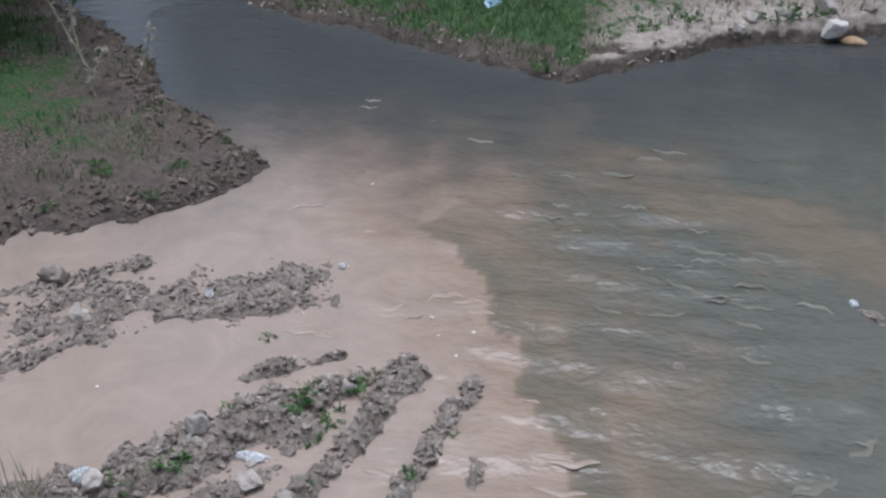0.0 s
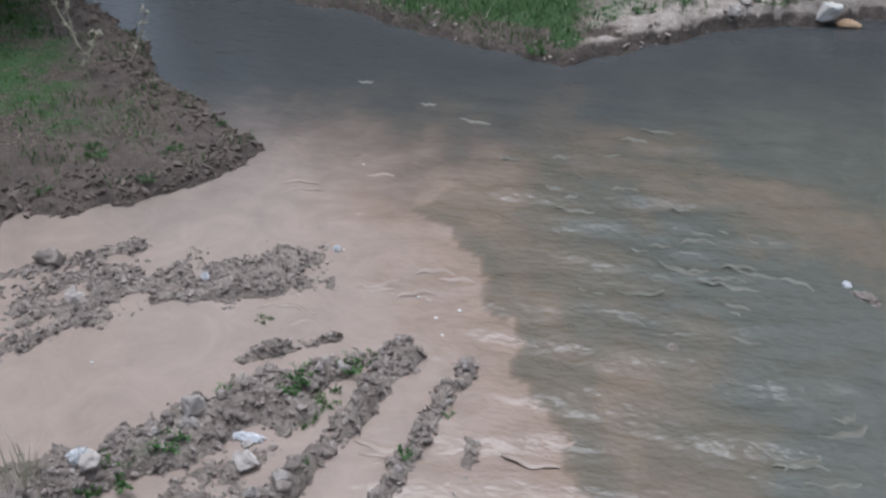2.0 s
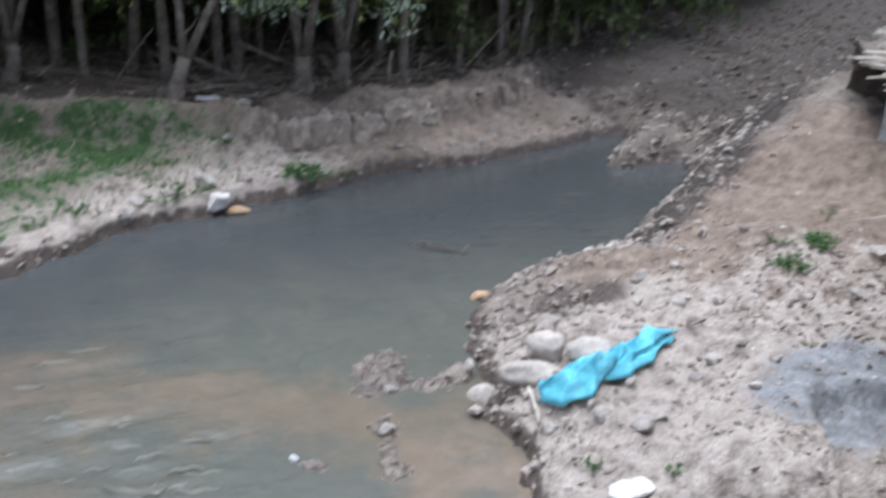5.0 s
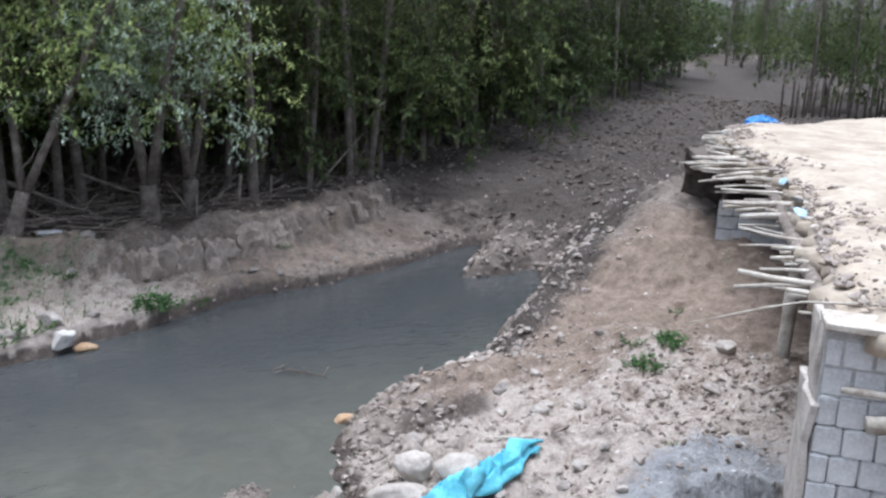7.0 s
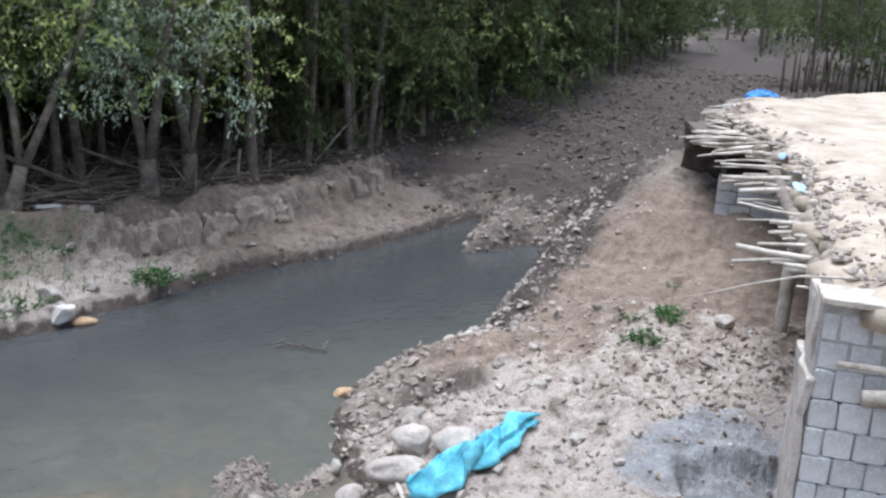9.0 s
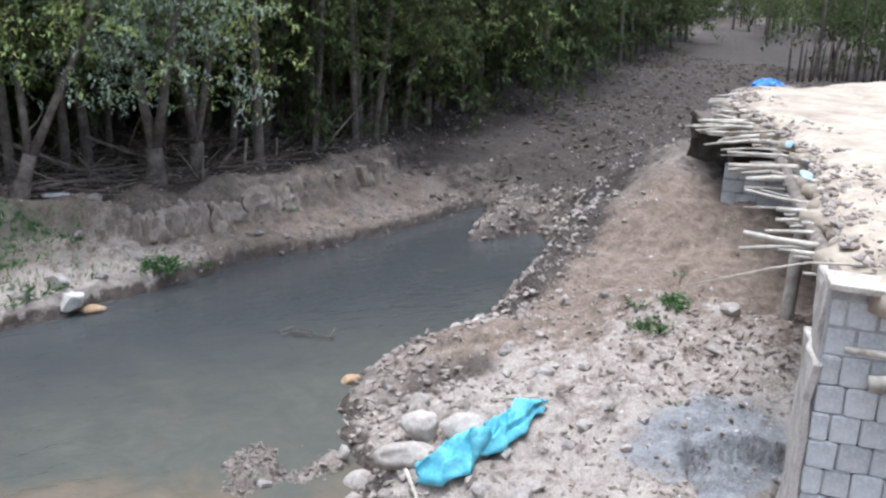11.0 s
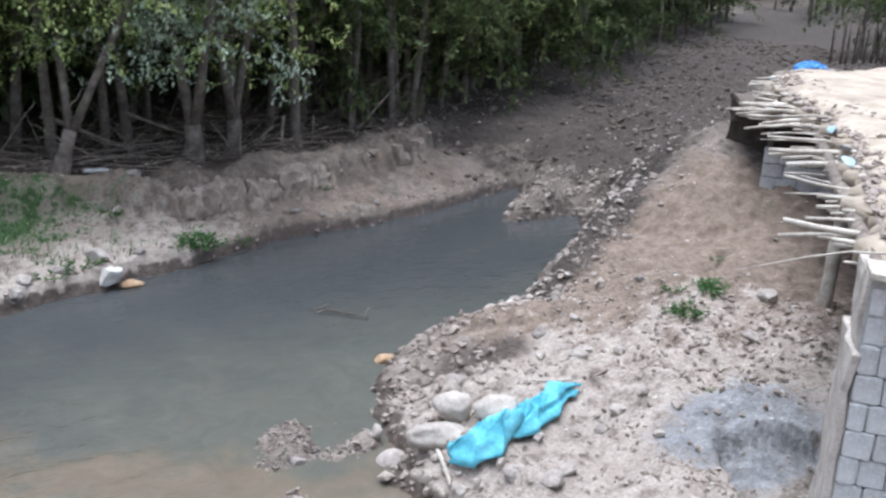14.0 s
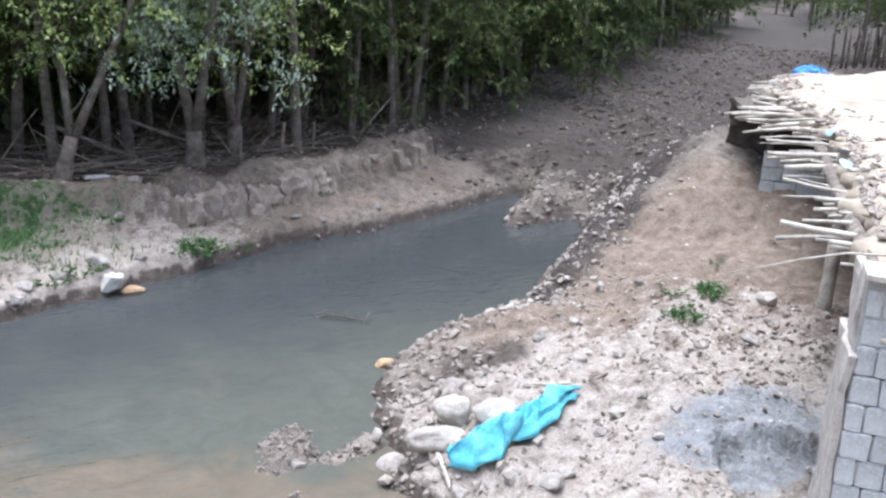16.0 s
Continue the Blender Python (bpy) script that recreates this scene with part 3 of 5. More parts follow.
def rock_shape(size, rnd, base=BALL2, lumps=0.35, facet=0.0):
    """A stone: a ball pushed in and out by two scales of noise, some of it cut flat."""
    off = Vector((rnd.uniform(-50, 50), rnd.uniform(-50, 50), rnd.uniform(-50, 50)))
    cuts = [(Vector((rnd.gauss(0, 1), rnd.gauss(0, 1), rnd.gauss(0, 1))).normalized(), rnd.uniform(0.55, 0.88)) for _ in range(10)] if facet else []
    out = []
    for v in base[0]:
        p = v * (1 + lumps * noise.noise(v * 1.1 + off) + lumps * 0.35 * noise.noise(v * 3.1 + off))
        for n, d in cuts:
            h = p.dot(n) - d
            if h > 0:
                p = p - n * h * facet
        out.append(Vector((p.x * size[0], p.y * size[1], p.z * size[2])))
    return out, base[1]


def stone(name, x, y, size, mat, label, seed, turn=0.0, sink=0.35, facet=0.8, lumps=0.42, z=None, group="", base=BALL3):
    rnd = random.Random(seed)
    v, f = rock_shape(size, rnd, base, lumps, facet)
    ob = new(name, mesh_of(name, v, f, mat, True))
    ground_z = height(x, y) if z is None else z
    ob.matrix_basis = pose(x, y, ground_z + size[2] * (1 - 2 * sink), rnd.uniform(-8, 8), rnd.uniform(-8, 8), turn)
    return tagged(ob, label, "stone", group)


def scatter(count, x0, x1, y0, y1, keep, rnd):
    """Random spots in a box of the plan with the ground's height, thinned by keep(x, y, z, kinds) from 0 to 1."""
    x, y = rnd.uniform(x0, x1, count), rnd.uniform(y0, y1, count)
    z, kinds = ground_at(x, y)
    ok = rnd.rand(count) < keep(x, y, z, kinds)
    return x[ok], y[ok], z[ok]


def pebble_field(name, spots, small, big, mat, label, category, seed, flat=0.7, base=BALL1, sink=0.15, power=3.0):
    rnd = random.Random(seed)
    s = Soup()
    shapes = [rock_shape((1, rnd.uniform(0.55, 1.0), flat * rnd.uniform(0.6, 1.1)), rnd, base, 1.3, 0.95) for _ in range(24)]
    for x, y, z in zip(*spots):
        v, f = rnd.choice(shapes)
        r = small + (big - small) * rnd.random() ** power
        m = Matrix.Translation((x, y, z + r * flat * (1 - 2 * sink) * 0.6)) @ Euler((rnd.uniform(-0.5, 0.5), rnd.uniform(-0.5, 0.5), rnd.uniform(0, 6.3))).to_matrix().to_4x4() @ Matrix.Diagonal((r, r * rnd.uniform(0.6, 1), r, 1))
        s.add([m @ p for p in v], f)
    return tagged(new(name, s.mesh(name, mat, False)), label, category, "", "stuff")


def blades(spots, low, high, width, rnd, lean=0.5):
    s = Soup()
    for x, y, z in zip(*spots):
        h = low + (high - low) * rnd.random()
        a = rnd.uniform(0, 6.3)
        dx, dy = math.cos(a), math.sin(a)
        l = lean * h * rnd.random()
        b = rnd.uniform(0, 6.3)
        lx, ly = math.cos(b) * l, math.sin(b) * l
        w = width * rnd.uniform(0.6, 1.3)
        s.add([(x - dx * w, y - dy * w, z - 0.01), (x + dx * w, y + dy * w, z - 0.01), (x + dx * w * 0.7 + lx * 0.4, y + dy * w * 0.7 + ly * 0.4, z + h * 0.6),
               (x - dx * w * 0.7 + lx * 0.4, y - dy * w * 0.7 + ly * 0.4, z + h * 0.6), (x + lx, y + ly, z + h)], [(0, 1, 2, 3), (3, 2, 4)])
    return s


def leaf_at(s, p, d, up, length, width):
    """One pointed leaf, folded a little along its rib."""
    side = d.cross(up)
    if side.length < 1e-4:
        side = d.orthogonal()
    side.normalize()
    n = side.cross(d).normalized()
    a = p + d * length * 0.45
    s.add([p, a + side * width + n * width * 0.35, p + d * length, a - side * width + n * width * 0.35], [(0, 1, 2), (0, 2, 3)])


def rand_dir(rnd):
    while True:
        v = Vector((rnd.uniform(-1, 1), rnd.uniform(-1, 1), rnd.uniform(-1, 1)))
        if 0.05 < v.length < 1:
            return v.normalized()


# ---------------------------------------------------------------- the wood
def build_tree(seed, forks, tall, girth, low, leaves, mat, label, spread_r=1.5, lean=(0, 0), leaf=1.0):
    """A slender tree: trunk that forks into limbs, twigs and a crown of single leaves in hanging sprays."""
    rnd = random.Random(seed)
    tree = tagged(new("tree"), label, "tree", "trees of the wood")
    wood = Soup()
    fork = rnd.uniform(0.5, 1.0) if forks > 1 else tall * 0.6
    base = [Vector((0, 0, -0.25)), Vector((0.02, 0, 0.05)), Vector((lean[0] * fork * 0.5 + rnd.uniform(-0.05, 0.05), lean[1] * fork * 0.5 + rnd.uniform(-0.05, 0.05), fork * 0.5)), Vector((lean[0] * fork, lean[1] * fork, fork))]
    wood.add(*tube(base, [girth * 1.5, girth * 1.2, girth * 1.0, girth * 0.95], 6 if leaf > 1.5 else 9, 0.22, rnd))
    tips = []
    for k in range(forks):
        a = 2 * math.pi * (k + rnd.uniform(-0.2, 0.2)) / forks + seed
        out = rnd.uniform(0.14, 0.34) if forks > 1 else 0.06
        top = Vector((base[-1].x + math.cos(a) * out * (tall - fork) + lean[0] * (tall - fork) * 0.6, base[-1].y + math.sin(a) * out * (tall - fork) + lean[1] * (tall - fork) * 0.6, tall * rnd.uniform(0.9, 1.05)))
        path = bent_path(base[-1] - Vector((0, 0, 0.08)), top, 7, 0.18, rnd)
        g = girth * (0.62 if forks > 1 else 0.9)
        wood.add(*tube(path, [g * (1 - 0.8 * i / 7) for i in range(8)], 5 if leaf > 1.5 else 7, 0.15, rnd))
        for _ in range(14):
            i = rnd.randint(2, 6)
            p = path[i]
            if p.z < low * 0.9:
                continue
            d = rand_dir(rnd)
            d.z = abs(d.z) * 0.7 + 0.15
            q = p + d.normalized() * rnd.uniform(0.5, spread_r)
            tw = bent_path(p, q, 3, 0.12, rnd)
            wood.add(*tube(tw, [g * 0.26, g * 0.2, g * 0.14, 0.006], 3 if leaf > 1.5 else 4, 0.1, rnd))
            tips += tw[1:]
        tips += path[5:]
        for _ in range(11 if forks > 1 else 15):
            p = path[rnd.randint(2, 5)]
            a2 = rnd.uniform(0, 6.3)
            q = p + Vector((math.cos(a2), math.sin(a2), 0)) * rnd.uniform(0.5, spread_r)
            q.z = rnd.uniform(low, low + 1.6)
            mid_p = (p + q) / 2 + Vector((0, 0, 0.25))
            wood.add(*tube([p, mid_p, q], [g * 0.22, g * 0.14, 0.005], 3, 0.1, rnd))
            tips += [mid_p, q, q, (mid_p + q) / 2]
    for _ in range(rnd.randint(2, 5)):
        p = base[-1] + Vector((rnd.uniform(-0.04, 0.04), rnd.uniform(-0.04, 0.04), rnd.uniform(-0.3, 0.4)))
        d = rand_dir(rnd)
        d.z = abs(d.z)
        wood.add(*tube(bent_path(p, p + d * rnd.uniform(0.15, 0.45), 2, 0.03, rnd), [0.018, 0.012, 0.004], 5, 0, rnd))
    part("trunk", wood.mesh("trunk", BARK, True), tree)
    crown = Soup()
    made = 0
    while made < leaves:
        tip = rnd.choice(tips)
        if tip.z > low + 2.6 and rnd.random() < 0.45:
            continue
        p = tip + rand_dir(rnd) * rnd.uniform(0.0, 0.55) * spread_r
        if p.z < low - rnd.random() * 0.5:
            continue
        d = rand_dir(rnd)
        d.z = d.z * 0.5 - 0.35
        d.normalize()
        step = rnd.uniform(0.03, 0.045) * (0.5 + 0.5 * leaf)
        for k in range(rnd.randint(9, 18)):
            q = p + d * step * k
            e = (d * 0.6 + rand_dir(rnd) * 0.8).normalized()
            leaf_at(crown, q, e, Vector((0, 0, 1)), rnd.uniform(0.08, 0.14) * leaf, rnd.uniform(0.016, 0.026) * leaf)
            made += 1
    part("crown", crown.mesh("crown", mat), tree)
    return tree


def build_wood():
    kinds = [build_tree(3, 2, 6.6, 0.13, 1.7, 6000, LEAF, "forked willow tree with grey bark and green leaves", 1.6),
             build_tree(5, 1, 7.2, 0.07, 2.0, 4200, MID_LEAF, "slender young tree with a bare straight trunk", 1.35, (0.10, 0.0), 1.1),
             build_tree(8, 3, 6.4, 0.115, 1.7, 6000, LEAF, "many-stemmed willow tree with drooping leafy branches", 1.6, (0.12, -0.05)),
             build_tree(11, 1, 7.6, 0.082, 1.9, 4200, MID_LEAF, "straight tree with a grey-brown trunk and leafy crown", 1.45, (0.05, -0.06), 1.1),
             build_tree(14, 2, 6.2, 0.145, 1.45, 7000, SILVER_LEAF, "forked willow tree with silvery drooping leaves", 1.3, (0.02, -0.10)),
             build_tree(21, 2, 6.3, 0.115, 1.6, 6000, LEAF, "leaning willow tree with yellow-green leaves", 1.7, (0.30, -0.05)),
             build_tree(31, 2, 7.4, 0.10, 1.2, 1500, DEEP_SHADE_LEAF, "leafy tree in the depth of the wood", 1.9, (0.05, 0.0), 2.4),
             build_tree(37, 1, 7.8, 0.09, 1.0, 1500, DEEP_SHADE_LEAF, "slim leafy tree in the depth of the wood", 1.9, (-0.05, 0.05), 2.4)]
    rnd = random.Random(40)
    # the trees that stand along the edge
    front = [(5.18, 15.15, 5, 20), (7.36, 15.2, 4, 229), (8.35, 15.8, 0, 40), (9.93, 17.3, 1, 0), (10.87, 17.7, 3, 30), (12.0, 17.6, 1, 200), (14.59, 19.1, 3, 90), (15.8, 19.8, 1, 60),
             (5.27, 17.6, 3, 10), (6.5, 16.7, 1, 120), (6.96, 16.9, 3, 260), (17.4, 20.1, 2, 0), (19.4, 21.2, 3, 45), (21.4, 22.5, 1, 80), (3.2, 17.2, 2, 0), (1.0, 18.6, 0, 70), (-1.5, 20.5, 3, 20)]
    spots = [(x, y) for x, y, k, a in front]
    used = set()

    def plant(x, y, k, a, s):
        m = pose(x, y, height(x, y), rnd.uniform(-3, 3), rnd.uniform(-3, 3), a)
        if k in used:
            ob = copy_thing(kinds[k], m)
        else:
            used.add(k)
            ob = kinds[k]
            ob.matrix_basis = m
        ob.scale = (s, s, s)
    for x, y, k, a in front:
        plant(x, y, k, a, 1.0)
    edge = np.array(FOREST_EDGE[:-1], float)
    arc = np.concatenate([[0], np.cumsum(np.hypot(*(edge[1:] - edge[:-1]).T))])
    tries = 0
    while len(spots) < 270 and tries < 14000:
        tries += 1
        along = rnd.uniform(arc[10], arc[-1]) if rnd.random() < 0.45 else rnd.uniform(arc[1], arc[12])
        i = min(int(np.searchsorted(arc, along)) - 1, len(edge) - 2)
        p = edge[i] + (edge[i + 1] - edge[i]) * (along - arc[i]) / (arc[i + 1] - arc[i])
        d = edge[i + 1] - edge[i]
        nrm = np.array([-d[1], d[0]]) / np.hypot(*d)
        back = 0.9 + (13 if along < arc[11] else 6) * rnd.random() ** 1.5
        q = p + nrm * back + np.array([rnd.uniform(-1, 1), rnd.uniform(-1, 1)])
        if near_line(np.array([q[0]]), np.array([q[1]]), FOREST_EDGE)[0] < 0.7:
            continue
        if min((q[0] - a) ** 2 + (q[1] - b) ** 2 for a, b in spots) < (1.1 if q[0] < 20 else 1.5):
            continue
        spots.append((q[0], q[1]))
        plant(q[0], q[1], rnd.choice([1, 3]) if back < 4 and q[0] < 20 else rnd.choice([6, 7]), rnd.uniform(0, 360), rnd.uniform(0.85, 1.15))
    for k in range(20):
        along = arc[9] + (arc[12] - arc[9]) * (k + rnd.random()) / 20
        i = min(int(np.searchsorted(arc, along)) - 1, len(edge) - 2)
        d = edge[i + 1] - edge[i]
        p = edge[i] + d * (along - arc[i]) / (arc[i + 1] - arc[i]) + np.array([-d[1], d[0]]) / np.hypot(*d) * rnd.uniform(0.3, 1.2)
        plant(p[0], p[1], rnd.choice([3, 6, 7]), rnd.uniform(0, 360), rnd.uniform(0.8, 1.0))
    for k in range(18):
        along = arc[11] + (arc[13] - arc[11]) * ((k + rnd.random()) / 18) ** 1.4
        i = min(int(np.searchsorted(arc, along)) - 1, len(edge) - 2)
        d = edge[i + 1] - edge[i]
        p = edge[i] + d * (along - arc[i]) / (arc[i + 1] - arc[i]) + np.array([-d[1], d[0]]) / np.hypot(*d) * rnd.uniform(-0.5, 0.6)
        plant(p[0], p[1], rnd.choice([1, 3, 7]), rnd.uniform(0, 360), rnd.uniform(0.95, 1.15))
    # trees behind the fence and across the end of the track; those at negative x are unseen, added to shade the left
    # bank and darken reflections
    for x, y in ((41, 22.5), (43.5, 22), (45, 24), (47, 21), (50, 24), (54, 22), (46, 19), (42, 19.5), (52, 27), (58, 25), (62, 31), (66, 28), (72, 35), (78, 33), (84, 42), (92, 44), (88, 36), (100, 48), (70, 24), (60, 18), (66, 40), (70, 43), (75, 41), (63, 38.5), (80, 46), (74, 47), (86, 50), (58, 35.5), (90, 55), *[(92 + 3 * (k % 3), 45 + 1.6 * k) for k in range(14)], *[(60 + 3.1 * k + 4 * (k % 2), 54 - 2.0 * k + 7 * (k % 3)) for k in range(18)], (-6.4, 12.2), (-6.9, 10.4), (-6.6, 14.0), (-7.6, 11.4), (-8, 17.5), (-10, 15.5), (-9.5, 19.5), (-12, 18), (-11, 22), (-13.5, 20.5), (-12, 13), (-14, 16)):
        plant(x, y, rnd.choice([3, 6, 7]), rnd.uniform(0, 360), rnd.uniform(0.9, 1.2))


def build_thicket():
    """The dim depth of the wood: a ragged mass of leaves and stems far behind the first rows, its dimness put into the
    leaf colour.
    """
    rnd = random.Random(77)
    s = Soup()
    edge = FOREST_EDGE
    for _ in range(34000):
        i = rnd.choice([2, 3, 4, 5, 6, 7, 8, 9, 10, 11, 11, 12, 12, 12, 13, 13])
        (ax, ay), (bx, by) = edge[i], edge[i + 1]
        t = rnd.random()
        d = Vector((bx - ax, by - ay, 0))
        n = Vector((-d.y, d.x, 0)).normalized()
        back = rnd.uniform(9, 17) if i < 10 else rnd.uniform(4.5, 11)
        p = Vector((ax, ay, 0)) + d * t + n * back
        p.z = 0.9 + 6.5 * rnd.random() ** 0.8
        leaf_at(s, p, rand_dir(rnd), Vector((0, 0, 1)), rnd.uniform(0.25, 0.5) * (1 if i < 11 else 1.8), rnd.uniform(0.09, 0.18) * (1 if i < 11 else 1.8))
    tagged(new("thicket", s.mesh("thicket", DEEP_SHADE_LEAF)), "dense thicket deep in the wood, leaves darkened for shade", "thicket", "", "stuff")


def build_brushwood():
    rnd = random.Random(9)
    s = Soup()
    edge = FOREST_EDGE
    for _ in range(460):
        i = rnd.choice([4, 5, 5, 6, 6, 7, 7, 8, 8, 9, 9, 10, 10, 11])
        (ax, ay), (bx, by) = edge[i], edge[i + 1]
        t = rnd.random()
        d = Vector((bx - ax, by - ay, 0))
        n = Vector((-d.y, d.x, 0)).normalized()
        p = Vector((ax, ay, 0)) + d * t + n * (0.35 + 2.6 * rnd.random() ** 1.3)
        g = height(p.x, p.y)
        long = rnd.uniform(0.3, 1.3)
        dirn = (d.normalized() * rnd.choice([-1, 1]) + n * rnd.uniform(-0.5, 0.5) + Vector((0, 0, rnd.uniform(-0.05, 0.2) if rnd.random() < 0.8 else rnd.uniform(0.5, 2.0)))).normalized()
        p.z = g + rnd.uniform(0.0, 0.2)
        r = rnd.uniform(0.005, 0.015)
        s.add(*tube(bent_path(p, p + dirn * long, 4, 0.08 * long, rnd), [r, r * 0.95, r * 0.8, r * 0.65, r * 0.3], 5, 0.15, rnd))
    tagged(new("brushwood", s.mesh("brushwood", TWIG, True)), "tangle of grey dead branches under the trees", "brushwood", "", "stuff")
    for (x0, y0, z0), (x1, y1, z1), r in (((5.3, 16.3, 1.75), (6.9, 15.6, 1.05), 0.045), ((5.0, 15.35, 1.12), (7.3, 15.75, 1.25), 0.04), ((6.7, 16.4, 1.7), (8.2, 16.6, 1.1), 0.035), ((11.6, 16.7, 1.1), (13.4, 17.6, 2.0), 0.03), ((12.6, 17.3, 1.05), (14.9, 18.5, 2.3), 0.03), ((3.2, 15.9, 0.95), (4.9, 15.8, 1.1), 0.035)):
        v, f = tube(bent_path((x0, y0, z0), (x1, y1, z1), 6, 0.06, rnd), [r * (1 - 0.08 * k) for k in range(7)], 7, 0.2, rnd)
        tagged(new("fallen_branch", mesh_of("fallen_branch", v, f, TWIG)), "grey fallen branch leaning among the tree trunks", "branch", "fallen branches")
    for x, y, h in ((9.3, 15.75, 0.6), (10.2, 16.2, 0.55), (8.2, 15.3, 0.4), (11.3, 16.6, 0.5)):
        z = height(x, y)
        v, f = tube(bent_path((x, y, z - 0.1), (x + 0.04, y, z + h), 3, 0.03, rnd), [0.035, 0.032, 0.03, 0.028], 7, 0.2, rnd)
        tagged(new("stake", mesh_of("stake", v, f, TWIG)), "short grey wooden stake at the edge of the wood", "stake", "stakes")


# ---------------------------------------------------------------- plants
def build_weed(seed, size, leaves, mat, label, flat=0.6):
    rnd = random.Random(seed)
    s = Soup()
    stems = Soup()
    for _ in range(max(5, leaves // 14)):
        a, r = rnd.uniform(0, 6.3), size * math.sqrt(rnd.random())
        tip = Vector((math.cos(a) * r, math.sin(a) * r, size * flat * (0.35 + 0.65 * rnd.random()) * (1 - 0.5 * r / size)))
        root = tip * 0.35
        root.z = -0.02
        path = bent_path(root, tip, 3, size * 0.08, rnd)
        stems.add(*tube(path, [0.005, 0.004, 0.003, 0.002], 4))
        for _ in range(14):
            p = path[rnd.randint(1, 3)] + rand_dir(rnd) * size * 0.12
            leaf_at(s, p, (rand_dir(rnd) + Vector((0, 0, 0.3))).normalized(), Vector((0, 0, 1)), size * rnd.uniform(0.12, 0.24), size * rnd.uniform(0.04, 0.09))
    w = tagged(new("weed"), label, "weed", "weeds")
    tagged(part("foliage", s.mesh("foliage", mat), w), kind="stuff")
    tagged(part("stem", stems.mesh("stem", mat), w), kind="stuff")
    return w


def build_plants():
    kinds = [build_weed(1, 0.2, 160, WEED, "low bright green weed growing in mud"), build_weed(2, 0.2, 120, GRASS, "low dark green weed on bare soil"), build_weed(4, 0.2, 220, WEED, "bushy green weed on the bank", 0.8)]
    used = set()
    rnd = random.Random(5)
    spots = [(9.69, 6.71, 2, 0.24), (9.84, 6.85, 2, 0.2), (9.13, 6.61, 2, 0.26), (9.46, 7.07, 1, 0.18), (6.6, 13.42, 2, 0.38), (6.35, 13.36, 2, 0.25), (7.35, 13.6, 1, 0.2), (4.65, 13.0, 1, 0.3), (4.2, 12.85, 1, 0.22), (5.62, 14.34, 1, 0.2),
             (5.13, 5.11, 0, 0.12), (5.64, 4.77, 0, 0.1), (-0.96, 5.22, 0, 0.15), (-0.86, 5.33, 0, 0.13), (-0.6, 5.43, 0, 0.14), (-0.72, 5.1, 0, 0.08), (-0.80, 4.92, 0, 0.09), (-1.94, 4.3, 1, 0.20), (-1.63, 4.6, 0, 0.15),
             (0.09, 5.04, 0, 0.07), (-0.17, 4.6, 0, 0.08), (-1.27, 6.02, 1, 0.07), (-3.2, 8.31, 0, 0.14), (-3.3, 8.5, 0, 0.1), (-3.46, 7.64, 0, 0.1), (-2.62, 7.9, 0, 0.11), (-2.5, 8.48, 0, 0.1), (-2.2, 9.1, 0, 0.08), (-1.35, 5.05, 0, 0.1),
             (-0.72, 5.2, 1, 0.12), (-0.45, 5.6, 1, 0.1), (10.9, 7.5, 1, 0.12), (8.0, 5.4, 1, 0.08), (1.1, 11.35, 0, 0.18), (3.0, 12.6, 1, 0.25), (2.5, 12.4, 1, 0.2), (9.6, 14.75, 1, 0.15)]
    for x, y, k, r in spots:
        z = height(x, y)
        m = pose(x, y, max(z, 0.0), rnd.uniform(-5, 5), rnd.uniform(-5, 5), rnd.uniform(0, 360))
        if k in used:
            ob = copy_thing(kinds[k], m)
        else:
            used.add(k)
            ob = kinds[k]
            ob.matrix_basis = m
        ob.scale = (r / 0.2,) * 3
    # a tall dead stalk on the grassy bank
    st = tagged(new("dead_stalk"), "tall dry branching weed stalk with withered seed heads", "stalk")
    st.location = (-3.78, 10.03, height(-3.78, 10.03))
    st.scale = (1.2, 1.2, 1.2)
    s, heads = Soup(), Soup()
    stems = [((0, 0, -0.02), (-0.02, 0.05, 0.22), 0.011), ((-0.02, 0.05, 0.2), (-0.30, 0.25, 0.62), 0.009), ((-0.02, 0.05, 0.2), (0.08, 0.12, 0.42), 0.008), ((-0.12, 0.1, 0.35), (-0.20, 0.35, 0.95), 0.007), ((-0.30, 0.25, 0.6), (-0.48, 0.4, 0.9), 0.006), ((0.25, 0.25, 0.02), (0.42, 0.45, 0.5), 0.006)]
    for p, q, r in stems:
        path = bent_path(p, q, 5, 0.07, rnd)
        s.add(*tube(path, [r * 1.2, r * 1.15, r * 1.1, r, r * 0.8, r * 0.5], 5))
        for _ in range(30):
            leaf_at(heads, path[rnd.randint(2, 5)] + rand_dir(rnd) * 0.02, rand_dir(rnd), Vector((0, 0, 1)), rnd.uniform(0.03, 0.08), rnd.uniform(0.006, 0.016))
    part("stem", s.mesh("stem", DRY), st)
    tagged(part("seed_head", heads.mesh("seed_head", DRY), st), kind="stuff")
    # a tuft of pale grass close to the eye
    tuft = blades(([-2.42 + rnd.gauss(0, 0.07) for _ in range(60)], [4.28 + rnd.gauss(0, 0.06) for _ in range(60)], [height(-2.42, 4.28)] * 60), 0.12, 0.36, 0.004, rnd, 0.6)
    tagged(new("grass_tuft", tuft.mesh("grass_tuft", DRY)), "tuft of long pale dry grass by the water", "grass")


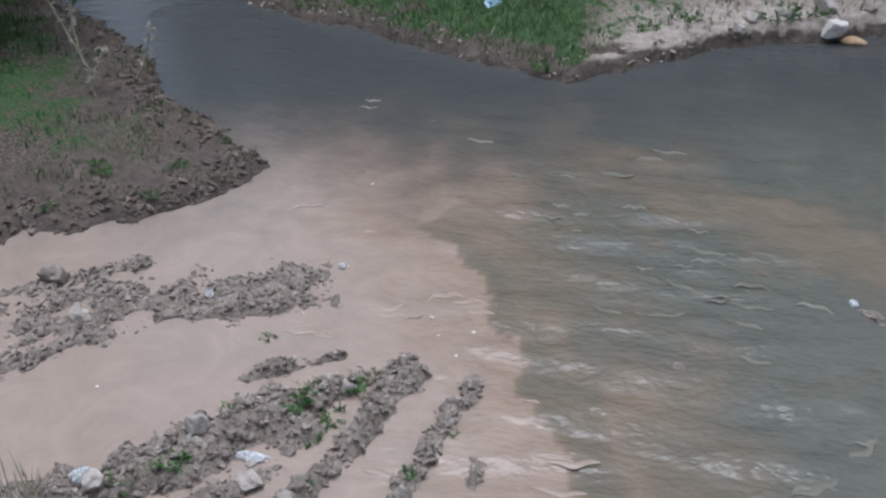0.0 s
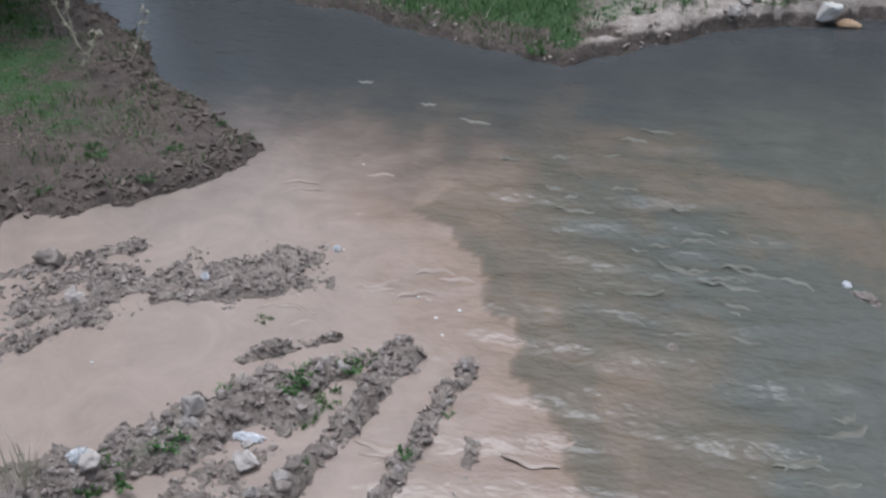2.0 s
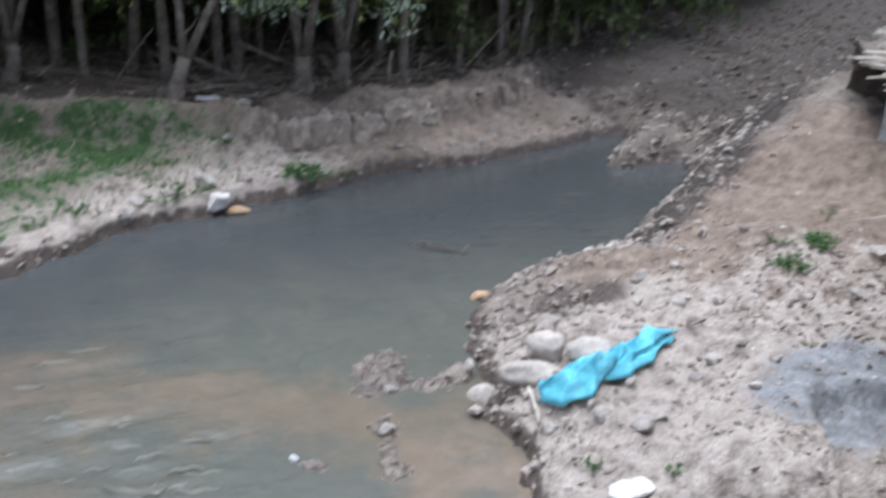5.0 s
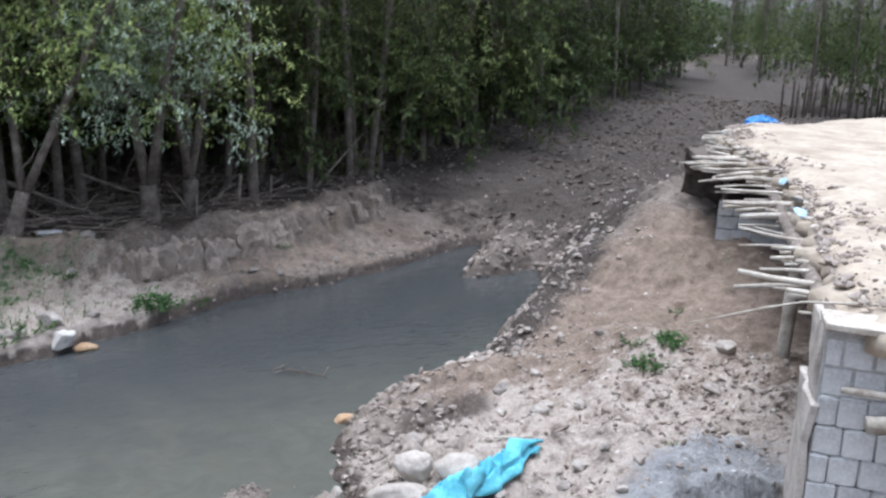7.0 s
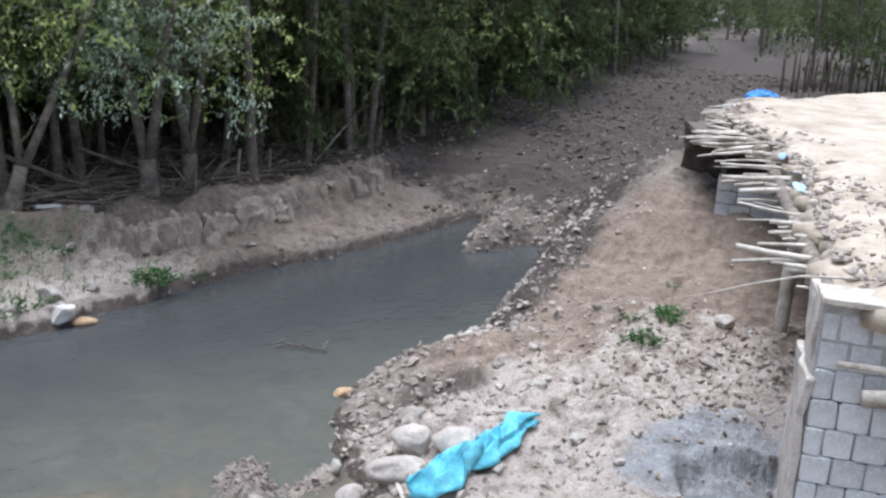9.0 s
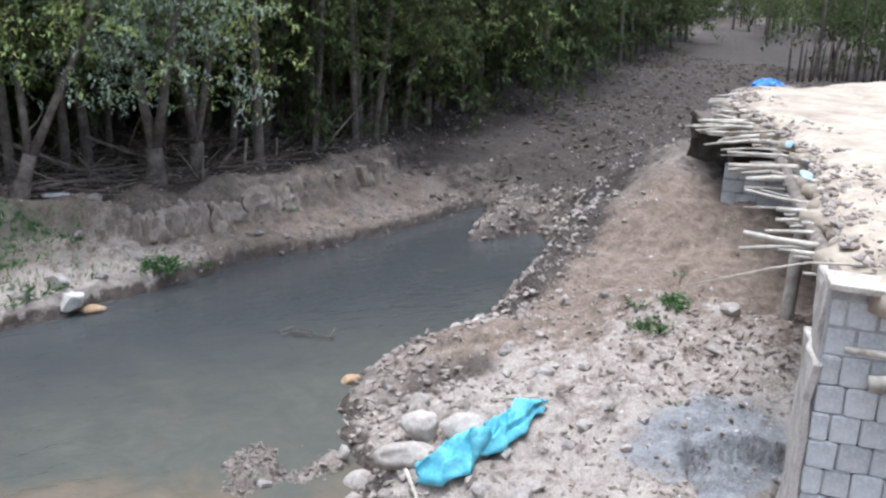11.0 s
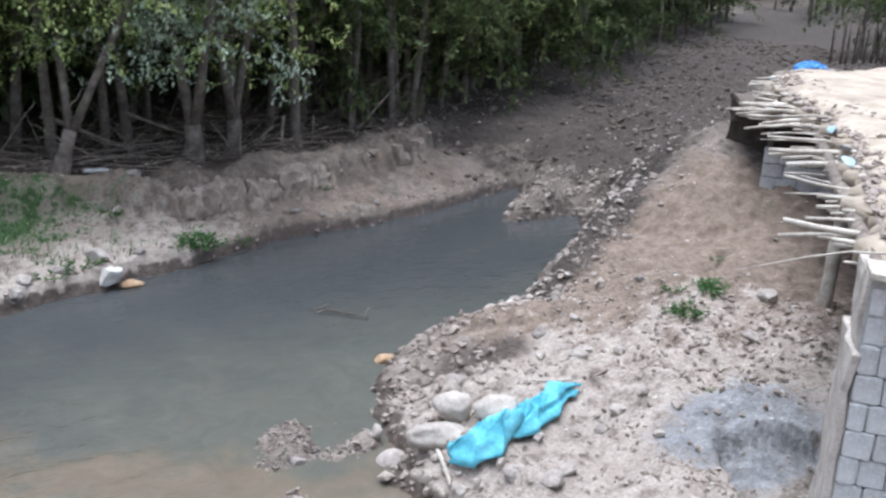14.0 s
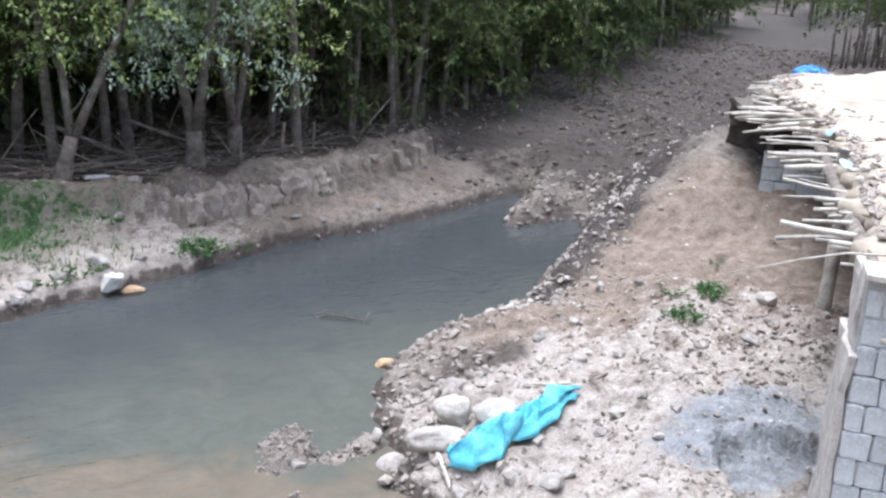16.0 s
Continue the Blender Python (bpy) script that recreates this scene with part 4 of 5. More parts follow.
def build_grass():
    nr = np.random.RandomState(3)
    rnd = random.Random(3)
    far = scatter(90000, -6, 7.2, 11, 19.5, lambda x, y, z, k: np.clip(k["grass"] + 0.7 * rugged(x, y, 0.6) - 0.12, 0, 1) * 0.75, nr)
    s = blades(far, 0.04, 0.11, 0.006, rnd, 0.8)
    tagged(new("grass", s.mesh("grass", GRASS)), "short green grass on the far bank", "grass", "", "stuff")
    left = scatter(60000, -9, -1.8, 7, 16, lambda x, y, z, k: np.clip(0.8 * k["grass"] * smooth(7.6, 10.6, y - 0.25 * x - 1.0) + 1.5 * rugged(x, y, 0.6) - 0.12, 0, 1) * 0.7 * (z > 0.05), nr)
    s = blades(left, 0.03, 0.10, 0.006, rnd, 0.9)
    tagged(new("grass", s.mesh("grass", GRASS)), "patchy short grass on the muddy bank", "grass", "", "stuff")
    dead = scatter(9000, -5, 7, 11.3, 17, lambda x, y, z, k: np.clip(k["grass"] - 0.35, 0, 1) * 0.25, nr)
    s = blades(dead, 0.04, 0.12, 0.007, rnd, 1.4)
    tagged(new("dry_grass", s.mesh("dry_grass", DRY)), "straw-coloured dead blades in the grass", "grass", "", "stuff")


# ---------------------------------------------------------------- stones and mud
def build_stones():
    rnd = random.Random(12)
    g = "boulders by the water"
    stone("boulder", 5.63, 6.58, (0.29, 0.18, 0.16), PALE_STONE, "long smooth pale boulder lying on the bank", 1, -40, 0.16, 0.35, 0.3, group=g)
    stone("boulder", 5.92, 6.74, (0.18, 0.16, 0.17), PALE_STONE, "round pale boulder with a knobbed top", 2, 10, 0.12, 0.4, 0.45, group=g)
    stone("boulder", 6.14, 6.38, (0.25, 0.17, 0.14), PALE_STONE, "smooth pinkish boulder half under a cloth", 3, -25, 0.12, 0.4, 0.3, group=g)
    stone("boulder", 5.40, 7.00, (0.17, 0.14, 0.12), STONE, "brownish boulder at the water's edge", 4, 30, 0.15, 0.3, 0.25, group=g)
    stone("boulder", 6.12, 6.98, (0.15, 0.13, 0.20), CLOD, "blocky pinkish stone behind a round boulder", 24, 20, 0.15, 0.9, 0.4, group=g)
    stone("stone", 5.50, 7.38, (0.08, 0.06, 0.11), PALE_STONE, "small upright pale stone at the water's edge", 25, 20, 0.2, 0.8)
    stone("stone", 6.28, 7.2, (0.12, 0.1, 0.12), STONE, "rough brown stone behind the pale boulders", 6, 0, 0.2, 0.7)
    stone("stone", 6.74, 8.98, (0.16, 0.13, 0.11), ORANGE_STONE, "rust-orange stone at the water's edge", 7, 20, 0.15, 0.6)
    stone("stone", 4.98, 12.84, (0.22, 0.16, 0.17), CHALK, "white angular rock at the foot of the bank", 18, 15, 0.22, 1.0, 0.6)
    stone("stone", 5.28, 12.78, (0.18, 0.13, 0.07), ORANGE_STONE, "ochre stone half under water", 9, 0, 0.3, 0.7, z=0.0)
    stone("stone", 4.92, 13.12, (0.17, 0.13, 0.13), STONE, "grey squarish rock set in the bank", 10, 0, 0.1, 0.95)
    stone("slab", 5.24, 4.82, (0.27, 0.19, 0.07), CHALK, "flat pale stone slab on rubble", 11, 25, 0.2, 0.95, 0.2)
    stone("stone", 4.72, 3.88, (0.17, 0.13, 0.12), PALE_STONE, "pale yellowish squared stone by a puddle", 13, 10, 0.2, 0.9)
    for k, (x, y, r) in enumerate([(7.9, 7.63, 0.10), (10.0, 6.16, 0.14), (8.05, 6.6, 0.085), (7.91, 6.92, 0.09), (7.12, 5.78, 0.1), (6.78, 5.66, 0.07), (6.99, 5.18, 0.06), (5.73, 5.25, 0.12), (6.63, 7.2, 0.06), (8.49, 7.68, 0.08), (9.65, 8.35, 0.08),
                                   (5.58, 5.57, 0.1), (9.51, 7.6, 0.07), (9.09, 5.72, 0.1), (7.37, 5.7, 0.07), (5.97, 5.33, 0.1), (7.7, 6.85, 0.13), (7.55, 7.25, 0.07), (8.3, 8.9, 0.12), (8.9, 9.1, 0.1), (9.8, 9.55, 0.12), (8.6, 8.55, 0.1), (10.6, 9.9, 0.1),
                                   (11.5, 10.5, 0.1), (12.2, 10.9, 0.12), (12.9, 11.6, 0.1), (12.3, 10.2, 0.09), (13.2, 10.9, 0.1), (13.9, 11.4, 0.09), (6.2, 5.9, 0.06), (4.6, 4.6, 0.08), (4.95, 5.6, 0.08), (5.0, 6.2, 0.07), (5.35, 6.85, 0.08), (5.3, 5.9, 0.09),
                                   (6.13, 14.71, 0.13), (5.78, 14.5, 0.12), (3.7, 12.6, 0.1), (8.6, 14.1, 0.09), (10.4, 14.3, 0.09), (9.1, 14.05, 0.08), (4.4, 12.95, 0.14), (4.55, 13.15, 0.12), (3.9, 12.8, 0.12), (5.6, 13.3, 0.12)]):
        pale = rnd.random() < 0.3
        stone("stone", x, y, (r, r * rnd.uniform(0.7, 0.95), r * rnd.uniform(0.55, 0.8)), PALE_STONE if pale else STONE, "pale angular stone lying on the bank" if pale else "grey-brown stone lying on the bank", 100 + k, rnd.uniform(0, 360), 0.3, 0.95, group="loose stones")
    for x, y, r in ((4.62, 7.42, 0.10), (4.2, 6.75, 0.09), (-1.17, 4.72, 0.05), (-2.05, 4.38, 0.09), (-1.52, 4.86, 0.10), (-1.14, 4.52, 0.09), (-3.1, 6.70, 0.14), (-0.88, 4.32, 0.06), (-1.82, 6.56, 0.04), (-2.75, 6.2, 0.09)):
        stone("clod", x, y, (r, r * 0.8, r * 0.7), WET_CLOD if r > 0.12 else STONE, "lump of mud on a silt bar" if r > 0.12 else "pale stone on a mud bar", int(900 + 10 * x), rnd.uniform(0, 360), 0.3, 0.95, 0.6, group="stones on the mud bars")
    nr = np.random.RandomState(5)
    near = lambda x, y, z, k: (inside(x, y, NEAR_LAND) > -0.1) * (0.35 + 0.9 * smooth(-0.15, 0.35, rugged(x, y, 0.8))) * (1 - 0.4 * k["red"] * (np.hypot(x - 9.2, y - 6.0) > 1.3)) * (1 - 0.7 * k["ash"])
    pebble_field("rubble", scatter(15000, 3.3, 10.5, 3.4, 10.6, near, nr), 0.005, 0.05, CLOD, "rubble of dry grey-brown mud clods and stones", "rubble", 1, power=4.5)
    shore = lambda x, y, z, k: smooth(1.15, 0.0, np.abs(inside(x, y, NEAR_LAND) - 0.35)) * 0.8
    pebble_field("rubble", scatter(24000, 4.0, 15, 5.6, 14.2, shore, nr), 0.008, 0.09, CLOD, "stony mud rubble along the water's edge", "rubble", 2, power=3.4)
    pebble_field("rubble", scatter(5000, 10, 26, 9, 20, lambda x, y, z, k: (z > 0.2) * 0.6 * (1 - 0.8 * k["red"]), nr), 0.010, 0.08, CLOD, "stones scattered over the rising track", "rubble", 3, power=5)
    track = lambda x, y, z, k: (z > 0.1) * np.clip(k["dark_and_shaded"] * 1.2, 0, 1) * (near_line(x, y, FOREST_EDGE) < 0.6) * (0.25 + 0.9 * smooth(-0.2, 0.3, rugged(x, y, 1.6, 4)))
    pebble_field("rubble", scatter(26000, 12, 44, 12.5, 34, track, nr), 0.015, 0.13, DARK_CLOD, "dark churned soil and dead leaves, tinted for the track's shade", "rubble", 23, power=3.0, flat=0.6)
    strip = lambda x, y, z, k: (z > 0.05) * smooth(0.75, 0.1, np.abs(near_line(x, y, [(8.9, 8.9), (9.94, 9.2), (11.66, 10.0), (13.74, 11.2), (15.36, 12.0), (17.2, 12.8)]))) * 0.9
    pebble_field("rubble", scatter(2000, 8.5, 17.5, 8, 14, strip, nr), 0.012, 0.10, STONE, "pale stones washed down beside the mound", "rubble", 29, flat=0.6, power=3.2)
    clods = lambda x, y, z, k: smooth(1.5, 0.5, np.hypot((x - 9.0) / 1.1, (y - 5.7) / 0.75)) * 0.9
    pebble_field("rubble", scatter(2400, 7, 11, 4.4, 7, clods, nr), 0.008, 0.06, CLOD, "heap of broken brown clods", "rubble", 4, flat=0.85, power=2.2)
    chips = lambda x, y, z, k: (z > 0.12) * (inside(x, y, NEAR_LAND) > 0.1) * 0.5 * (0.4 + smooth(1.6, 0.3, np.hypot(x - 8.4, y - 4.9)))
    pebble_field("chips", scatter(2600, 4, 15, 3.5, 13, chips, nr), 0.007, 0.045, CHALK, "scattered white stone chips and scraps", "chips", 5, flat=0.45, power=2.5)
    bars = lambda x, y, z, k: ((z > -0.03) & (z < 0.5) & (inside(x, y, NEAR_LAND) < -0.15) & (inside(x, y, FAR_LAND) < -0.2) & (inside(x, y, LEFT_LAND) < -0.1)) * 0.9
    pebble_field("mud_clods", scatter(75000, -4.8, 5.3, 3.5, 8.2, bars, nr), 0.005, 0.042, WET_CLOD, "wet dark clods on the mud bars", "clods", 6, power=3.4)
    # these clods use the dark brown to carry the left bank's shade
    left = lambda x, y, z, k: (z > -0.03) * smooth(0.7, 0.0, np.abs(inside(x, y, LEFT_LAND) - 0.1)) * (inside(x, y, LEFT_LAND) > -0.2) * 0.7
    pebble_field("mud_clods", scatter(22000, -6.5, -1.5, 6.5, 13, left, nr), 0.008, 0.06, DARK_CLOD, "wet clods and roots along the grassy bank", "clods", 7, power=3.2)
    far = lambda x, y, z, k: smooth(0.5, 0.0, np.abs(inside(x, y, FAR_LAND) - 0.08)) * 0.8
    pebble_field("mud_clods", scatter(16000, -4, 15, 10.8, 15.4, far, nr), 0.006, 0.06, CLOD, "wet stones and clods at the foot of the far bank", "clods", 8, power=3.6)
    bluff = lambda x, y, z, k: (inside(x, y, FAR_LAND) > 0.25) * smooth(1.2, 0.2, np.abs(near_line(x, y, FOREST_EDGE))) * 0.5
    pebble_field("rubble", scatter(6500, 3, 24, 13, 23, bluff, nr), 0.010, 0.07, BLUFF, "crumbled soil below the bluff", "rubble", 9, power=2.6)
    floor = lambda x, y, z, k: (near_line(x, y, FOREST_EDGE) > 0.1) * 0.6
    pebble_field("leaf_litter", scatter(5000, 2, 24, 14, 24, floor, nr), 0.02, 0.06, DRY, "dry fallen leaves under the trees", "litter", 10, flat=0.15, power=1.2)


def build_bar_clods():
    """The larger clods that stud the nearest mud bar, each one loose."""
    rnd, nr = random.Random(71), np.random.RandomState(71)
    bar = tagged(new("mud_bar"), "low ridge of wet mud studded with clods and pebbles", "mud bar")
    shapes = [mesh_of("clod", *rock_shape((1, rnd.uniform(0.6, 0.95), rnd.uniform(0.5, 0.8)), rnd, BALL2, 0.9, 0.9), rnd.choice([WET_CLOD, WET_CLOD, STONE]), False) for _ in range(10)]
    spots = scatter(9000, -2.7, 0.4, 4.0, 5.95, lambda x, y, z, k: ((z > 0.015) & (z < 0.4)) * 0.9, nr)
    for x, y, z in list(zip(*spots))[:280]:
        r = 0.016 + 0.038 * rnd.random() ** 2
        ob = part("clod", rnd.choice(shapes), bar, "", pose(x, y, z + r * 0.25, rnd.uniform(-20, 20), rnd.uniform(-20, 20), rnd.uniform(0, 360)))
        ob.scale = (r, r, r)


def build_bluff():
    """The bank below the wood breaks off in upright blocks of dry soil, parted by cracks."""
    rnd = random.Random(91)
    bluff = tagged(new("bluff"), "crumbling bluff of dry soil split by upright cracks", "bluff")
    ball4 = ball(3)
    line = [Vector((x, y, 0)) for x, y in ((6.55, 14.28), (7.4, 14.42), (8.2, 14.62), (9.4, 14.98), (10.6, 15.42), (11.7, 15.75), (12.8, 16.25))]
    for p, q in zip(line, line[1:]):
        u = (q - p).normalized()
        back = Vector((-u.y, u.x, 0))
        d = 0.0
        while d < (q - p).length:
            wide = rnd.choice([0.12, 0.2, 0.28, 0.38, 0.5]) * rnd.uniform(0.85, 1.15)
            c = p + u * (d + wide / 2) + back * rnd.uniform(-0.06, 0.07)
            low_z, top_z = height(c.x - back.x * 0.3, c.y - back.y * 0.3), height(c.x + back.x * 0.45, c.y + back.y * 0.45)
            tall = max(0.16, top_z - low_z) * rnd.uniform(0.45, 0.85) + 0.10
            off = Vector((rnd.uniform(-40, 40), rnd.uniform(-40, 40), rnd.uniform(-40, 40)))
            verts = []
            for v in ball4[0]:
                k = max(abs(v.x), abs(v.y), abs(v.z))
                b = v / k ** 0.8
                b = b * (1 + 0.36 * noise.noise(b * 1.3 + off) + 0.22 * noise.noise(b * 3.3 + off))
                b.y += 0.25 * b.z
                verts.append((b.x * wide * 0.54, b.y * 0.17, b.z * tall * 0.5))
            part("soil_block", mesh_of("soil_block", verts, ball4[1], BLUFF, False), bluff, "",
                 pose(c.x, c.y, low_z - 0.10 + tall * 0.5, rnd.uniform(-6, 8), rnd.uniform(-14, 14), math.degrees(math.atan2(u.y, u.x)) + rnd.uniform(-18, 18)))
            d += wide * rnd.uniform(0.88, 1.2)


# ---------------------------------------------------------------- litter
def build_cloth():
    top = [(5.46, 6.26), (5.78, 6.24), (6.07, 6.26), (6.44, 6.33), (6.68, 6.36), (6.92, 6.45), (7.12, 6.33)]
    low = [(5.40, 6.19), (5.46, 5.90), (5.60, 5.75), (5.94, 5.93), (6.20, 5.93), (6.58, 6.02), (6.96, 6.18)]
    nu, nv = 78, 30
    rnd = random.Random(4)

    def along(line, u):
        k = min(int(u * (len(line) - 1)), len(line) - 2)
        t = u * (len(line) - 1) - k
        t = t * t * (3 - 2 * t)
        return np.array(line[k]) * (1 - t) + np.array(line[k + 1]) * t
    pts = []
    for i in range(nu):
        u = i / (nu - 1)
        a, b = along(top, u), along(low, u)
        for j in range(nv):
            v = j / (nv - 1)
            p = a + (b - a) * v
            p = p + np.array([0.07 * noise.noise(Vector((u * 7, v * 4, 2))), 0.07 * noise.noise(Vector((u * 7, v * 4, 9)))])
            pts.append(p)
    pts = np.array(pts)
    g = ground_at(pts[:, 0], pts[:, 1])[0].reshape(nu, nv)
    smooth_g = g.copy()
    for _ in range(60):
        pad = np.pad(smooth_g, 1, mode="edge")
        smooth_g = (pad[:-2, 1:-1] + pad[2:, 1:-1] + pad[1:-1, :-2] + pad[1:-1, 2:]) / 4
    verts = []
    for i in range(nu):
        for j in range(nv):
            u, v = i / (nu - 1), j / (nv - 1)
            hump = math.sin(math.pi * v) ** 0.7 * (0.25 + 0.75 * math.sin(math.pi * min(1.0, u * 0.95 + 0.08)) ** 0.8)
            fold = 0.5 + 0.5 * math.sin(9 * v + 5 * u + 3.2 * noise.noise(Vector((u * 4, v * 2, 0))))
            fold2 = abs(noise.noise(Vector((u * 9 + v * 3, v * 3 - u * 4, 5))))
            ridge = 1 - min(1.0, 4.0 * abs(noise.noise(Vector((u * 6 - v * 2.5, v * 2.2 + u * 3, 11)))))
            ridge2 = 1 - min(1.0, 3.0 * abs(noise.noise(Vector((u * 13 + v * 5, v * 5 - u * 5, 21)))))
            z = max(smooth_g[i, j], g[i, j]) + 0.05 + hump * (0.02 + 0.05 * (0.5 + noise.noise(Vector((u * 4, v * 2, 31)))) + 0.05 * fold + 0.05 * fold2 + 0.10 * ridge + 0.045 * ridge2 + 0.05 * math.exp(-((u - 0.33) / 0.12) ** 2))
            verts.append((pts[i * nv + j][0], pts[i * nv + j][1], z))
    faces = [(i * nv + j, i * nv + j + 1, (i + 1) * nv + j + 1, (i + 1) * nv + j) for i in range(nu - 1) for j in range(nv - 1)]
    ob = tagged(new("cloth", mesh_of("cloth", verts, faces, CLOTH)), "crumpled turquoise cloth thrown over stones", "cloth")
    s = ob.modifiers.new("thick", "SOLIDIFY")
    s.thickness = 0.006


def crumpled(name, x, y, z, size, mat, label, category, seed, m=None):
    """A crushed bag or scrap: a flattened sheet-like blob with sharp creases."""
    rnd = random.Random(seed)
    off = Vector((seed * 3.7, seed * 1.3, 0))
    v = [Vector((p.x * size[0] * (1 + 0.5 * noise.noise(p * 2 + off)), p.y * size[1] * (1 + 0.5 * noise.noise(p * 2.3 - off)), p.z * size[2] * (1 + 1.1 * abs(noise.noise(p * 3.2 + off))))) for p in BALL3[0]]
    ob = new(name, mesh_of(name, v, BALL3[1], mat, False))
    ob.matrix_basis = pose(x, y, z + size[2] * 0.6, 0, 0, rnd.uniform(0, 360)) if m is None else m
    return tagged(ob, label, category)


def build_litter():
    rnd = random.Random(31)

    def lying_stick(name, p, q, r, mat, label, lift=0.0):
        a, b = Vector((*p, height(*p) + r + lift)), Vector((*q, height(*q) + r + lift))
        mid = (a + b) / 2
        up = max(0.0, height(mid.x, mid.y) + r - mid.z)
        a.z += up
        b.z += up
        v, f = tube(bent_path(a, b, 5, 0.015, rnd), [r, r * 1.05, r, r * 0.95, r * 0.9, r * 0.7], 7, 0.2, rnd)
        tagged(new(name, mesh_of(name, v, f, mat)), label, "stick", "sticks on the bank")
    lying_stick("stick", (5.52, 6.5), (5.30, 6.02), 0.022, POLE, "pale bare stick lying on rubble")
    lying_stick("stick", (6.86, 6.68), (7.12, 6.38), 0.012, POLE, "thin pale stick beside a turquoise cloth")
    lying_stick("stick", (4.2, 3.95), (4.85, 3.75), 0.03, TWIG, "dark wet stick at the puddle's edge")
    lying_stick("stick", (8.6, 9.0), (8.95, 9.12), 0.025, POLE, "pale stick among shore rubble")
    lying_stick("stick", (7.35, 6.35), (7.65, 6.4), 0.02, TWIG, "short dark stick on the bank")
    crumpled("bag", 5.68, 15.0, height(5.68, 15.0), (0.20, 0.05, 0.03), WHITE_PLASTIC, "crumpled white plastic scrap at the wood's edge", "litter", 2)
    crumpled("bag", 0.55, 13.05, height(0.55, 13.05), (0.24, 0.12, 0.06), PALE_BLUE, "torn pale blue plastic bag on grass", "litter", 3)
    crumpled("bag", 4.55, 3.97, height(4.55, 3.97), (0.1, 0.08, 0.06), PALE_BLUE, "small blue plastic scrap beside a pale stone", "litter", 5)
    crumpled("scrap", 3.31, 6.73, 0.0, (0.04, 0.03, 0.02), WHITE_PLASTIC, "white scrap caught in the shallows", "litter", 6)
    crumpled("clod", 3.42, 6.55, -0.02, (0.12, 0.06, 0.035), WET_CLOD, "dark lump just breaking the water", "clod", 16)
    crumpled("clod", 1.75, 5.85, -0.012, (0.05, 0.04, 0.02), WET_CLOD, "small dark stone breaking the water", "clod", 17)
    crumpled("scrap", -0.83, 7.02, 0.0, (0.035, 0.03, 0.02), WHITE_PLASTIC, "small white scrap stuck in the silt", "litter", 7)
    crumpled("bottle", -1.17, 4.76, height(-1.17, 4.76) + 0.02, (0.035, 0.10, 0.03), WHITE_PLASTIC, "crushed pale plastic bottle on the mud bar", "litter", 8)
    crumpled("scrap", -1.82, 6.52, height(-1.82, 6.52), (0.03, 0.05, 0.03), WHITE_PLASTIC, "white scrap on a mud bar", "litter", 9)
    crumpled("scrap", -2.12, 4.42, height(-2.12, 4.42), (0.08, 0.05, 0.045), WHITE_PLASTIC, "white torn plastic on the mud bar", "litter", 10)
    # a snag of twigs that stands in the pool
    snag = tagged(new("snag"), "dark twiggy branch sticking out of still water", "branch")
    for p, q, r in (((6.85, 10.85, -0.05), (7.05, 10.55, 0.09), 0.012), ((7.0, 10.6, 0.06), (7.35, 10.15, 0.03), 0.014), ((7.2, 10.35, 0.02), (7.15, 10.45, 0.12), 0.008), ((7.3, 10.2, -0.03), (7.42, 10.25, 0.13), 0.009), ((6.9, 10.75, 0.02), (7.15, 10.8, 0.05), 0.007), ((7.1, 10.5, 0.05), (7.3, 10.45, -0.02), 0.008)):
        v, f = tube(bent_path(p, q, 4, 0.03, rnd), [r, r, r * 0.9, r * 0.8, r * 0.5], 6, 0.2, rnd)
        part("twig", mesh_of("twig", v, f, DARK_CLOD), snag)
    snag = tagged(new("snag"), "small dark twig poking out of the stream", "branch")
    for p, q, r in (((-3.98, 12.9, -0.02), (-3.85, 12.98, 0.09), 0.012), ((-3.85, 12.95, 0.05), (-3.72, 12.95, 0.07), 0.01)):
        v, f = tube(bent_path(p, q, 3, 0.02, rnd), [r, r, r * 0.8, r * 0.5], 6, 0.2, rnd)
        part("twig", mesh_of("twig", v, f, DARK_CLOD), snag)


# ---------------------------------------------------------------- the hut
HUT_A = radians(33)
HUT_U, HUT_V = Vector((math.cos(HUT_A), math.sin(HUT_A), 0)), Vector((math.sin(HUT_A), -math.cos(HUT_A), 0))
HUT_O = Vector((6.43, 3.28, 0))


def hut_at(a, b, z):
    """A place in the hut's own plan: a along its long side, b across, away from the river."""
    p = HUT_O + HUT_U * a + HUT_V * b
    return Vector((p.x, p.y, z))


